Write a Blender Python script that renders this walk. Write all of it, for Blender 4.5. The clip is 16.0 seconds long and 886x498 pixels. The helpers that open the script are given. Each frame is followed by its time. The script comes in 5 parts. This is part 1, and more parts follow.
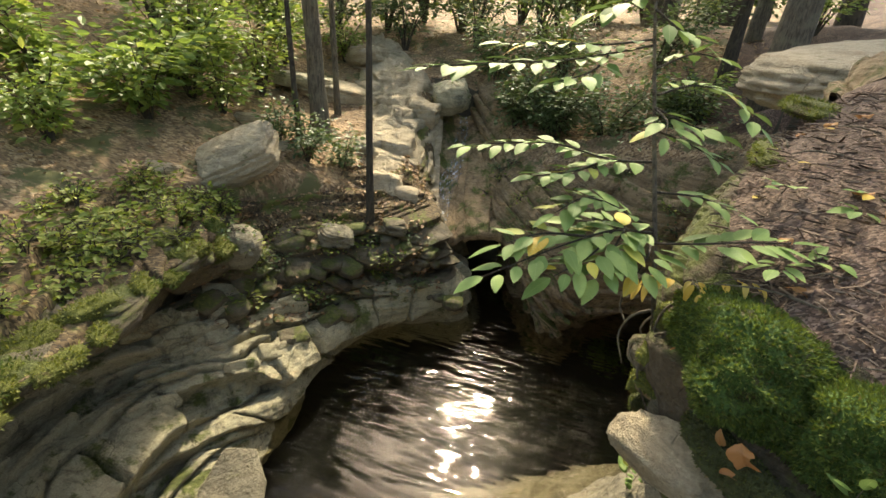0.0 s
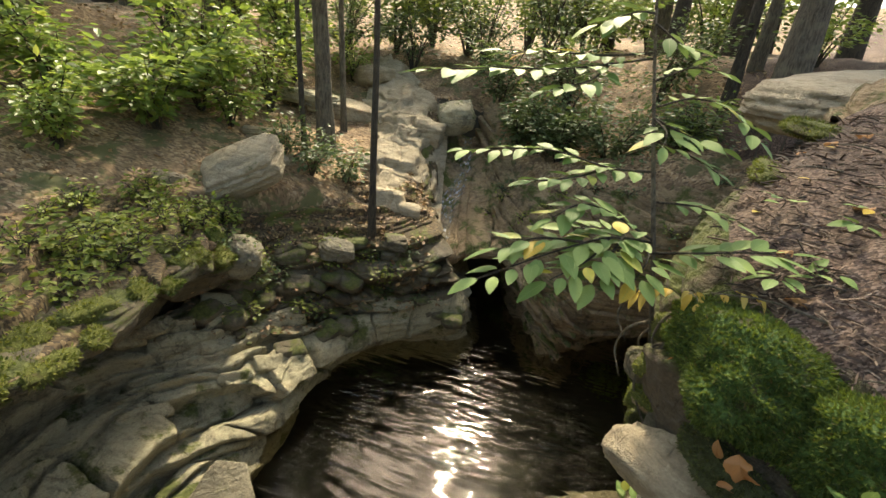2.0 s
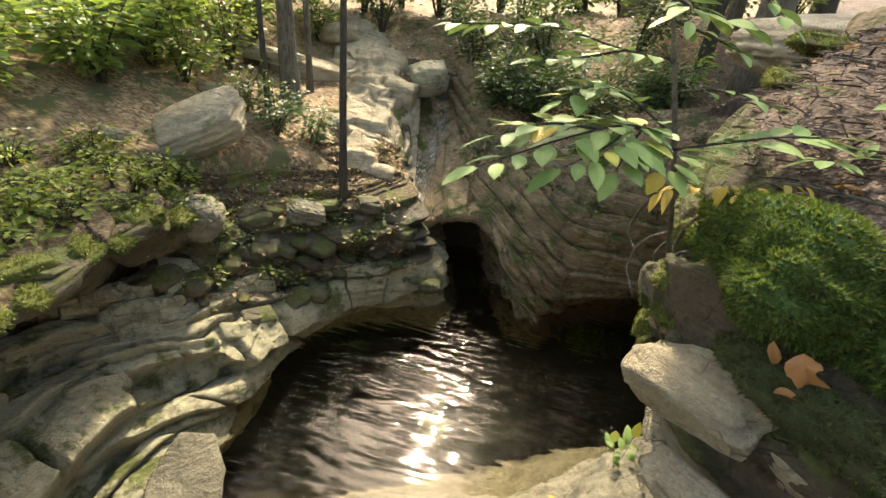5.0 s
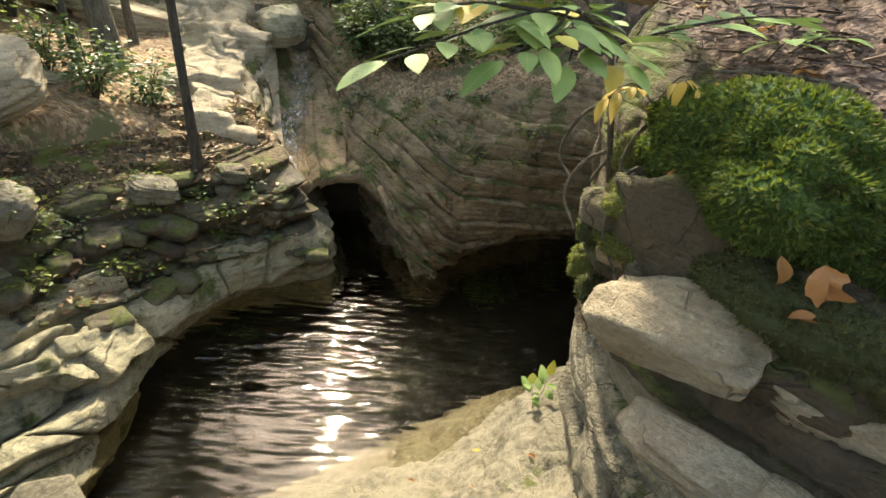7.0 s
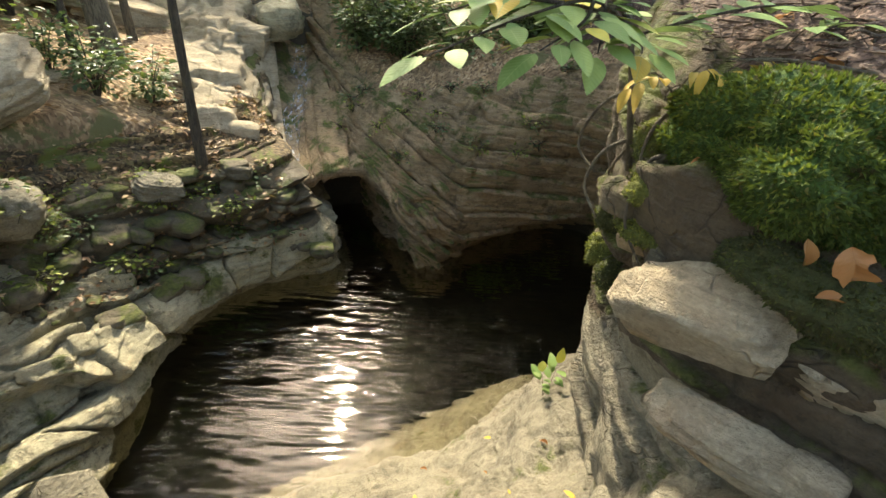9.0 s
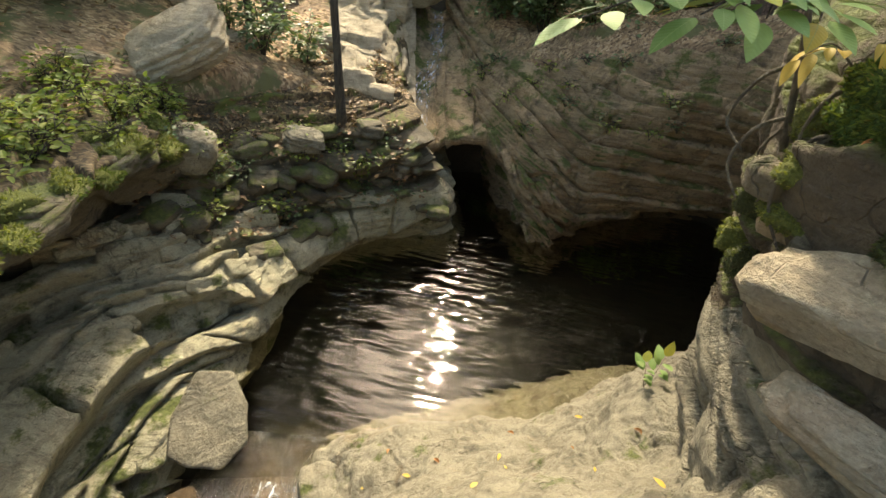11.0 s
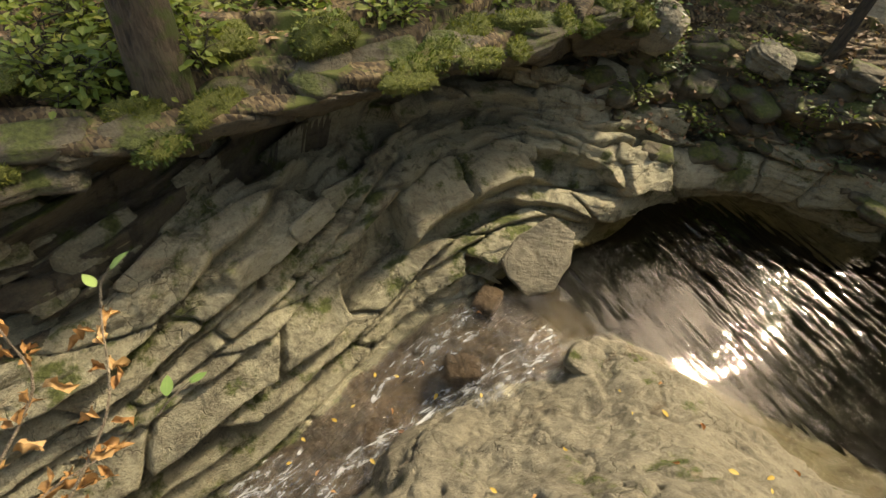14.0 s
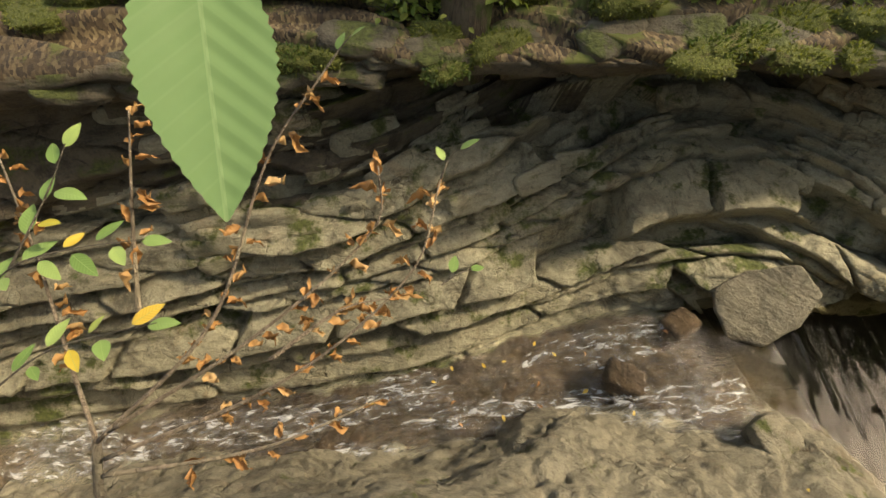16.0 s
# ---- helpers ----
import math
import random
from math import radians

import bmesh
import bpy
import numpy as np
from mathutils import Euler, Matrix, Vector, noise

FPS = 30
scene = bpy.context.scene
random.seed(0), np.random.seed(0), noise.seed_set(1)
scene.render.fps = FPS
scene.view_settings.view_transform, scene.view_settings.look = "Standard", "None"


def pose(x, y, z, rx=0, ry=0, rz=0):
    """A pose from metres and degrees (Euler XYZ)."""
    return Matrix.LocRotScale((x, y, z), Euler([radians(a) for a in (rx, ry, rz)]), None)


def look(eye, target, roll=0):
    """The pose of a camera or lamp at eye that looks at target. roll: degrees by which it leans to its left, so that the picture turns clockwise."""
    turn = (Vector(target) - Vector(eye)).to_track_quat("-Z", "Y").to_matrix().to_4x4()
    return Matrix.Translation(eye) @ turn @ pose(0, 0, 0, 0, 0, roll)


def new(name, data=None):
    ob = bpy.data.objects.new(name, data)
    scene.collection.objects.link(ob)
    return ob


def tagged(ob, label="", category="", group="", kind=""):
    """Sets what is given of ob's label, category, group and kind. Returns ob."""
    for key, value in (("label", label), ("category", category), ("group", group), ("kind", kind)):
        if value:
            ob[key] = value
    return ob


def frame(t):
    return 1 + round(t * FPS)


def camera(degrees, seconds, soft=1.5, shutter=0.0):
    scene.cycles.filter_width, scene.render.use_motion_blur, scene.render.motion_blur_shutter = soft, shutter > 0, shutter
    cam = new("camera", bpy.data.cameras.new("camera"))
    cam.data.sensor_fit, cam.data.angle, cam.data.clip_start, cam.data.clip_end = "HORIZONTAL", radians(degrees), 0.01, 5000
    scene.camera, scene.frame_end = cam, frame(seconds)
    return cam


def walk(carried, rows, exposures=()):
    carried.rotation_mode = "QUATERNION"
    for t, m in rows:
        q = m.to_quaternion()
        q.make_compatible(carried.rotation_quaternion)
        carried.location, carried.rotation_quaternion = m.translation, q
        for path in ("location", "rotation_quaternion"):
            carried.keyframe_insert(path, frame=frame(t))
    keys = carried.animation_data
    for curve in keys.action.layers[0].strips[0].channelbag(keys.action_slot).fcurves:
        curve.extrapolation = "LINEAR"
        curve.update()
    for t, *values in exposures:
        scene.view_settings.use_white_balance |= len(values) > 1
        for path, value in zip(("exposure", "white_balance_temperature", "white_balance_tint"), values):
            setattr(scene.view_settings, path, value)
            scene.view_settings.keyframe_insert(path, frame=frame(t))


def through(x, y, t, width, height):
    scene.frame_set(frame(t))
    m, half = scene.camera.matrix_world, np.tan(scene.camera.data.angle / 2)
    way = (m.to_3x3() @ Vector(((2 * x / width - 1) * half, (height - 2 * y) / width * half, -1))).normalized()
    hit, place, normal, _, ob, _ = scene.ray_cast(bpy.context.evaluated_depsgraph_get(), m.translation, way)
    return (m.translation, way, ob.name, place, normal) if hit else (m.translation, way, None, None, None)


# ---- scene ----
cam = camera(87.4, 16.0)
METRES, EYE, TILT, LEAN, TURN = 2.0, 4.15, -24.5, -4.0, 0.0
ROWS = [
    (0.0, 0.0, 0.0, 0.0, 0.0, 0.0, -0.0),
    (0.5, 0.0015, -0.0055, 0.0101, -0.17, 1.45, -0.14),
    (1.0, 0.0061, -0.0078, 0.0203, -0.05, 2.53, -0.6),
    (1.5, 0.0085, -0.0055, 0.0095, 0.13, 2.78, -1.07),
    (2.0, 0.0112, 0.0069, -0.0312, 0.24, 2.64, -1.67),
    (2.5, 0.0177, 0.0146, -0.0606, -0.05, 2.19, -1.99),
    (3.0, 0.0229, 0.0178, -0.0941, -0.56, 1.83, -2.2),
    (5.5, -0.0162, 0.1945, -0.1474, -5.42, -1.16, 1.1),
    (6.0, -0.0097, 0.2491, -0.1543, -10.68, -2.98, 3.11),
    (6.5, -0.0052, 0.2784, -0.164, -15.47, -4.73, 4.82),
    (7.0, -0.0266, 0.3203, -0.1635, -17.67, -5.38, 6.11),
    (7.5, -0.0601, 0.3374, -0.1531, -18.25, -5.7, 6.68),
    (8.0, -0.0554, 0.3456, -0.1472, -18.81, -6.1, 7.03),
    (10.5, -0.0848, 0.2654, -0.1834, -10.32, -7.55, 5.83),
    (11.0, -0.0942, 0.278, -0.1787, -3.75, -8.51, 1.82),
    (11.5, -0.1282, 0.255, -0.1951, 3.08, -10.07, -2.39),
    (12.0, -0.1465, 0.2344, -0.2153, 9.95, -12.16, -6.64),
    (12.5, -0.1583, 0.218, -0.2346, 18.04, -15.01, -11.18),
    (13.0, -0.1756, 0.1924, -0.2609, 26.6, -18.46, -14.92),
    (13.5, -0.198, 0.1521, -0.2812, 35.23, -22.6, -17.9),
    (14.0, -0.2037, 0.1228, -0.298, 42.74, -26.93, -19.93),
    (14.5, -0.2137, 0.1051, -0.3196, 50.18, -31.22, -21.47),
    (15.0, -0.2205, 0.0848, -0.3396, 58.03, -35.27, -23.01),
    (15.5, -0.2261, 0.059, -0.3518, 66.62, -39.29, -24.48),
    (16.0, -0.2306, 0.0331, -0.3646, 75.13, -43.12, -25.44),
]
walk(cam, [(t, pose(0, 0, EYE, TILT, LEAN, TURN) @ pose(METRES * x, METRES * y, METRES * z, 90 + pitch, roll, yaw)) for t, x, y, z, yaw, pitch, roll in ROWS],
     [(0.0, 1.8, 8300, 7), (3.0, 1.68, 8300, 7), (5.5, 2.2, 8200, 7), (8.0, 2.25, 7900, 7), (11.0, 2.0, 8100, 8), (13.0, 1.58, 8400, 9), (16.0, 1.28, 8500, 10)])

# ---- light ----
world = bpy.data.worlds.new("world")
scene.world = world
world.use_nodes = True
sky = world.node_tree.nodes.new("ShaderNodeTexSky")
sky.sky_type, sky.sun_disc = "NISHITA", False
sky.dust_density, sky.air_density = 3.0, 1.0
sky.sun_elevation, sky.sun_rotation = radians(46.5), radians(6.8)
world.node_tree.links.new(sky.outputs[0], world.node_tree.nodes["Background"].inputs[0])
world.node_tree.nodes["Background"].inputs[1].default_value = 0.15
sun = new("sun", bpy.data.lights.new("sun", "SUN"))
sun.data.energy, sun.data.angle, sun.data.color = 2.3, radians(3), (1.0, 0.95, 0.84)
sun.matrix_world = look((1.2, 10, 10.6), (0, 0, 0))
tagged(sun, kind="structure")


# ---- noise in numpy ----
def hash3(i, j, k, s=0):
    h = (i.astype(np.int64) * 374761393 + j.astype(np.int64) * 668265263 + k.astype(np.int64) * 2147483647 + s * 1274126177) & 0x7FFFFFFF
    h = ((h ^ (h >> 13)) * 1274126177) & 0x7FFFFFFF
    h = ((h ^ (h >> 16)) * 668265263) & 0x7FFFFFFF
    return ((h ^ (h >> 15)) & 0xFFFFFF) / float(0xFFFFFF)


def vnoise(p, scale=1.0, s=0):
    """Smooth value noise, -1 to 1."""
    p = np.asarray(p, float) * scale
    i = np.floor(p).astype(np.int64)
    f = p - i
    f = f * f * (3 - 2 * f)
    out = 0
    for a in (0, 1):
        for b in (0, 1):
            for c in (0, 1):
                w = (f[..., 0] if a else 1 - f[..., 0]) * (f[..., 1] if b else 1 - f[..., 1]) * (f[..., 2] if c else 1 - f[..., 2])
                out = out + w * hash3(i[..., 0] + a, i[..., 1] + b, i[..., 2] + c, s)
    return out * 2 - 1


def fbm(p, scale=1.0, octaves=4, s=0):
    out, a = 0, 0.5
    for o in range(octaves):
        out = out + a * vnoise(p, scale * 2 ** o, s + o)
        a *= 0.5
    return out


def strata(p, bed, thick, length, amount, s=0, warp=0.12, joint=0.5):
    """How far bedded, blocky rock stands out at p: courses along the bedding plane, broken into blocks with rounded edges."""
    bed = np.array(bed, float) / np.linalg.norm(bed)
    along = np.cross(bed, (1, 0, 0.2))
    along /= np.linalg.norm(along)
    side = np.cross(bed, along)
    q = p @ bed + warp * fbm(p, 0.7, 3, s + 5)
    q = q / thick + 0.9 * vnoise(np.stack([q * 2.1 / thick * 0.3, q * 0, q * 0], -1), 1, s + 9)
    i = np.floor(q)
    f = q - i
    wob = fbm(p, 1.6, 2, s + 3)
    size = length * (0.6 + 1.2 * hash3(i, i * 0, i * 0, s + 1))
    u = (p @ along + 0.25 * wob) / size + 7.3 * hash3(i, i * 0, i * 0, s + 2)
    w = (p @ side + 0.25 * wob) / (size * 1.4) + 3.1 * hash3(i, i * 0, i * 0, s + 4)
    j, k = np.floor(u), np.floor(w)
    fu, fw = u - j, w - k
    proud = 0.6 * hash3(i, j, k, s + 6) + 0.4 * hash3(i, i * 0, i * 0, s + 7)
    edge = np.minimum(f, 1 - f) * thick
    side_edge = np.minimum(np.minimum(fu, 1 - fu) * size, np.minimum(fw, 1 - fw) * size * 1.4)
    crack = np.exp(-edge / (0.06 * thick)) + joint * np.exp(-side_edge / (0.06 * thick))
    tilt = (f - 0.5) * (0.5 + 0.9 * hash3(i, j, k, s + 8))
    return amount * (1.5 * (proud - 0.5) + tilt - 0.75 * np.minimum(crack, 1.2))


def courses(p, up, along, s=0):
    """How far courses of rock stand out: each slab proud at its lower lip, broken into blocks, with some blocks fallen out."""
    rng = np.random.default_rng(s)
    low = np.where(along + 0.5 * vnoise(p, 1.2, s + 14) < 9.6, 5, 0)
    thick = np.concatenate([rng.uniform(0.24, 0.36, 5), rng.choice([0.08, 0.12, 0.2, 0.3, 0.4], 40) * rng.uniform(0.8, 1.25, 40)])
    at = np.concatenate([[-0.4], -0.4 + np.cumsum(thick)])
    flat = np.stack([along * 0.6, up * 1.5, up * 0], -1)
    q = up - 0.11 * np.clip((up - 1.1) / 1.2, 0, 1.4) * np.minimum(along - 7, 2.5) + 0.16 * fbm(flat, 1.0, 4, s + 5) + 0.03 * fbm(p, 3.0, 3, s + 6)
    i = np.clip(np.searchsorted(at, q, "right") - 1, 0, len(thick) - 1)
    th = thick[i]
    f = np.clip((q - at[i]) / th, 0, 1)
    zero = i * 0
    size = np.where(i < low, 3.2, (0.35 + 1.0 * hash3(i, zero, zero, s + 1)) * (0.5 + 2.2 * th))
    slant = 4.0 * hash3(i, zero, zero, s + 3) - 1.0
    u = (along + slant * th * f + 0.16 * fbm(p, 1.7, 4, s + 4)) / size + 7.3 * hash3(i, zero, zero, s + 2)
    u = u + 0.45 * vnoise(np.stack([u * 0.8, i * 3.7, u * 0], -1), 1, s + 7)
    j = np.floor(u).astype(np.int64)
    fu = u - j
    side = np.minimum(fu, 1 - fu) * size
    proud = hash3(i, j, zero, s + 8)
    gone = (proud < 0.12 + 0.25 * (fbm(flat, 0.8, 2, s + 12) > 0.05)) & (i >= low)
    worn = 0.02 + 0.035 * hash3(i, j, zero, s + 13)
    lip = np.clip(f * th / worn, 0, 1) ** 0.55 * (1 - 0.8 * f) * np.clip(side / worn, 0, 1) ** 0.5
    high = np.where(i < low, 0.13, np.where(gone, 0.02, 0.07 + 0.7 * th * (0.3 + proud)))
    leaf = np.floor(f * th * 18 + 1.2 * fbm(p, 2.4, 3, s + 9))
    tilt = (hash3(i, j, zero, s + 11) - 0.5) * (fu - 0.5) * 0.3
    d = high * lip + np.where(i < low, 0.35, 1) * (0.028 * hash3(i, j, leaf, s + 10) + tilt * lip)
    return d - 0.085 * np.exp(-f * th / 0.022) - 0.04 * np.exp(-side / 0.016) - np.where(gone, 0.2, 0)


# ---- meshes ----
def mesh_from(name, verts, faces, material, parent=None, smooth=True, label=""):
    me = bpy.data.meshes.new(name)
    me.from_pydata(np.asarray(verts, float).reshape(-1, 3).tolist(), [], faces if isinstance(faces, list) else faces.tolist())
    if smooth:
        me.polygons.foreach_set("use_smooth", np.ones(len(me.polygons), bool))
    me.materials.append(material)
    me.update()
    ob = new(name, me)
    if parent:
        ob.parent = parent
    if label:
        tagged(ob, label)
    return ob


def part(name, bm, material, parent, label=""):
    me = bpy.data.meshes.new(name)
    bm.to_mesh(me)
    bm.free()
    me.polygons.foreach_set("use_smooth", np.ones(len(me.polygons), bool))
    me.materials.append(material)
    ob = new(name, me)
    if parent:
        ob.parent = parent
    if label:
        tagged(ob, label)
    return ob


def thing(name, label, category, at=(0, 0, 0), group="", kind=""):
    ob = new(name)
    ob.empty_display_size = 0.1
    ob.location = at
    return tagged(ob, label, category, group, kind)


def grid_faces(n, m, flip=False):
    a = np.arange(n * m).reshape(n, m)
    q = np.stack([a[:-1, :-1], a[1:, :-1], a[1:, 1:], a[:-1, 1:]], -1).reshape(-1, 4)
    return q[:, ::-1] if flip else q


def grid_normals(p):
    n = np.cross(np.gradient(p, axis=0), np.gradient(p, axis=1))
    return n / np.maximum(np.linalg.norm(n, axis=-1, keepdims=True), 1e-9)


def spline(pts, n):
    """n points evenly along a smooth curve through pts, on the first axis."""
    pts = np.asarray(pts, float)
    k = len(pts)
    flat = pts.reshape(k, -1)
    d = np.linalg.norm(np.diff(flat, axis=0), axis=1) ** 0.7 + 1e-6
    t = np.concatenate([[0], np.cumsum(d)])
    tan = np.zeros_like(flat)
    tan[1:-1] = (flat[2:] - flat[:-2]) / (t[2:] - t[:-2])[:, None]
    tan[0], tan[-1] = (flat[1] - flat[0]) / d[0], (flat[-1] - flat[-2]) / d[-1]
    x = np.linspace(0, t[-1], n)
    i = np.clip(np.searchsorted(t, x, "right") - 1, 0, k - 2)
    h = (t[i + 1] - t[i])[:, None]
    f = ((x - t[i]) / (t[i + 1] - t[i]))[:, None]
    out = (2 * f**3 - 3 * f**2 + 1) * flat[i] + (f**3 - 2 * f**2 + f) * h * tan[i] + (3 * f**2 - 2 * f**3) * flat[i + 1] + (f**3 - f**2) * h * tan[i + 1]
    return out.reshape((n,) + pts.shape[1:])


def loft(sections, nu, nv):
    across = np.stack([spline(s, nv) for s in sections])
    return spline(across, nu)


def plate(points, values):
    """A smooth height through a few known places (thin plate)."""
    c = np.array(points, float)
    v = np.array(values, float)
    n = len(c)

    def ker(r2):
        return 0.5 * r2 * np.log(r2 + 1e-9)

    a = np.zeros((n + 3, n + 3))
    a[:n, :n] = ker(((c[:, None] - c[None]) ** 2).sum(-1)) + 0.02 * np.eye(n)
    a[:n, n], a[:n, n + 1:] = 1, c
    a[n, :n], a[n + 1:, :n] = 1, c.T
    w = np.linalg.solve(a, np.concatenate([v, np.zeros(3)]))

    def height(x, y):
        p = np.stack([x, y], -1)
        out = w[n] + p[..., 0] * w[n + 1] + p[..., 1] * w[n + 2]
        for k in range(n):
            out = out + w[k] * ker(((p - c[k]) ** 2).sum(-1))
        return out

    return height


# ---- materials ----
class Nodes:
    def __init__(self, name):
        self.mat = bpy.data.materials.new(name)
        self.mat.use_nodes = True
        self.tree = self.mat.node_tree
        self.bsdf = self.tree.nodes["Principled BSDF"]

    def add(self, kind, **given):
        n = self.tree.nodes.new(kind)
        for k, v in given.items():
            n.inputs[k.replace("_", " ")].default_value = v
        return n

    def link(self, a, b):
        self.tree.links.new(a, b)

    def pos(self):
        return self.add("ShaderNodeNewGeometry").outputs["Position"]

    def noise(self, scale, detail=4, rough=0.6, vec=None, distort=0.0):
        n = self.add("ShaderNodeTexNoise", Scale=scale, Detail=detail, Roughness=rough, Distortion=distort)
        self.link(vec or self.pos(), n.inputs["Vector"])
        return n.outputs["Fac"]

    def ramp(self, fac, stops):
        r = self.add("ShaderNodeValToRGB")
        e = r.color_ramp.elements
        while len(e) < len(stops):
            e.new(0.5)
        for k, (at, col) in zip(e, stops):
            k.position, k.color = at, (*col, 1) if len(col) == 3 else col
        self.link(fac, r.inputs[0])
        return r.outputs[0]

    def step(self, fac, lo, hi):
        m = self.add("ShaderNodeMapRange")
        m.interpolation_type = "SMOOTHSTEP"
        m.inputs[1].default_value, m.inputs[2].default_value = lo, hi
        self.link(fac, m.inputs[0])
        return m.outputs[0]

    def mix(self, fac, a, b, how="MIX"):
        m = self.add("ShaderNodeMix")
        m.data_type, m.blend_type = "RGBA", how
        for sock, v in ((m.inputs[0], fac), (m.inputs[6], a), (m.inputs[7], b)):
            if isinstance(v, (int, float)):
                sock.default_value = v
            elif isinstance(v, tuple):
                sock.default_value = (*v, 1)
            else:
                self.link(v, sock)
        return m.outputs[2]

    def math(self, op, a, b=0.0):
        m = self.add("ShaderNodeMath")
        m.operation = op
        for sock, v in zip(m.inputs, (a, b)):
            if isinstance(v, (int, float)):
                sock.default_value = v
            else:
                self.link(v, sock)
        return m.outputs[0]

    def up(self):
        g = self.add("ShaderNodeNewGeometry")
        s = self.add("ShaderNodeSeparateXYZ")
        self.link(g.outputs["Normal"], s.inputs[0])
        return s.outputs[2]

    def bump(self, height, dist=0.01, strength=0.6, after=None):
        b = self.add("ShaderNodeBump", Strength=strength, Distance=dist)
        self.link(height, b.inputs["Height"])
        if after:
            self.link(after, b.inputs["Normal"])
        return b.outputs[0]

    def done(self, colour, rough=0.8, normal=None, **rest):
        for name, v in (("Base Color", colour), ("Roughness", rough), ("Normal", normal), *[(k.replace("_", " "), v) for k, v in rest.items()]):
            if v is None:
                continue
            if isinstance(v, tuple):
                self.bsdf.inputs[name].default_value = (*v, 1) if len(v) == 3 else v
            elif isinstance(v, (int, float)):
                self.bsdf.inputs[name].default_value = v
            else:
                self.link(v, self.bsdf.inputs[name])
        return self.mat


def rock_material(name, pale, mid, dark, moss=0.0, stain=0.5, rough=0.85, wet=0.0, band=0.35):
    n = Nodes(name)
    big, fine, grain = n.noise(1.3, 5), n.noise(7, 8, 0.65), n.noise(70, 4, 0.7)
    col = n.ramp(big, [(0.3, mid), (0.5, pale), (0.72, mid)])
    col = n.mix(n.step(fine, 0.42, 0.62), col, pale)
    col = n.mix(n.math("MULTIPLY", n.step(n.noise(3.1, 7, 0.7, distort=0.8), 0.5, 0.66), stain), col, dark)
    col = n.mix(n.math("MULTIPLY", n.step(n.noise(11, 6, 0.7), 0.6, 0.7), 0.35), col, (pale[0] * 1.15, pale[1] * 1.2, pale[2] * 1.2))
    col = n.mix(n.math("MULTIPLY", n.step(n.noise(2.3, 5, 0.6, distort=1.0), 0.58, 0.7), 0.3), col, (pale[0] * 1.0, pale[1] * 0.72, pale[2] * 0.55))
    lines = n.add("ShaderNodeMapping")
    lines.inputs["Scale"].default_value = (1.0, 1.0, 7.0)
    lines.inputs["Rotation"].default_value = (-0.28, -0.1, 0)
    n.link(n.pos(), lines.inputs["Vector"])
    layer = n.noise(3.4, 7, 0.72, lines.outputs[0], 0.5)
    col = n.mix(n.math("MULTIPLY", n.step(layer, 0.5, 0.60), band), col, dark)
    col = n.mix(n.math("MULTIPLY", n.step(layer, 0.44, 0.38), 0.5 * band), col, pale)
    col = n.mix(0.5, col, n.ramp(grain, [(0.25, (0.25, 0.25, 0.25)), (0.75, (0.75, 0.75, 0.75))]), "OVERLAY")
    bent = n.add("ShaderNodeVectorMath")
    bent.operation = "MULTIPLY_ADD"
    wander = n.add("ShaderNodeTexNoise", Scale=2.2, Detail=4.0)
    n.link(n.pos(), wander.inputs["Vector"])
    n.link(wander.outputs["Color"], bent.inputs[0])
    bent.inputs[1].default_value = (0.5, 0.5, 0.5)
    n.link(n.pos(), bent.inputs[2])
    cells = n.add("ShaderNodeTexVoronoi", Scale=3.6)
    cells.feature = "DISTANCE_TO_EDGE"
    n.link(bent.outputs[0], cells.inputs["Vector"])
    crack = n.math("MULTIPLY", n.step(cells.outputs["Distance"], 0.014, 0.003), n.step(n.noise(1.9, 3), 0.5, 0.6))
    col = n.mix(n.math("MULTIPLY", crack, 0.5), col, dark)
    col = n.mix(n.math("MULTIPLY", n.step(n.noise(24, 5, 0.75), 0.56, 0.68), 0.55), col, dark)
    col = n.mix(n.math("MULTIPLY", n.step(n.noise(33, 5, 0.8), 0.57, 0.66), 0.4), col, (pale[0] * 1.35, pale[1] * 1.4, pale[2] * 1.4))
    if moss:
        m = n.math("MULTIPLY", n.step(n.noise(2.6, 6, 0.7), 0.62 - 0.22 * moss, 0.72 - 0.2 * moss), n.step(n.up(), -0.1, 0.6))
        col = n.mix(m, col, n.ramp(n.noise(30, 4), [(0.3, (0.045, 0.06, 0.012)), (0.7, (0.14, 0.16, 0.04))]))
    h = n.math("ADD", n.math("MULTIPLY", fine, 1.0), n.math("ADD", n.math("MULTIPLY", grain, 0.3), n.math("SUBTRACT", n.math("MULTIPLY", layer, 0.8), crack)))
    return n.done(col, n.ramp(big, [(0.3, (rough - wet,) * 3), (0.7, (rough,) * 3)]), n.bump(h, 0.07, 0.9))


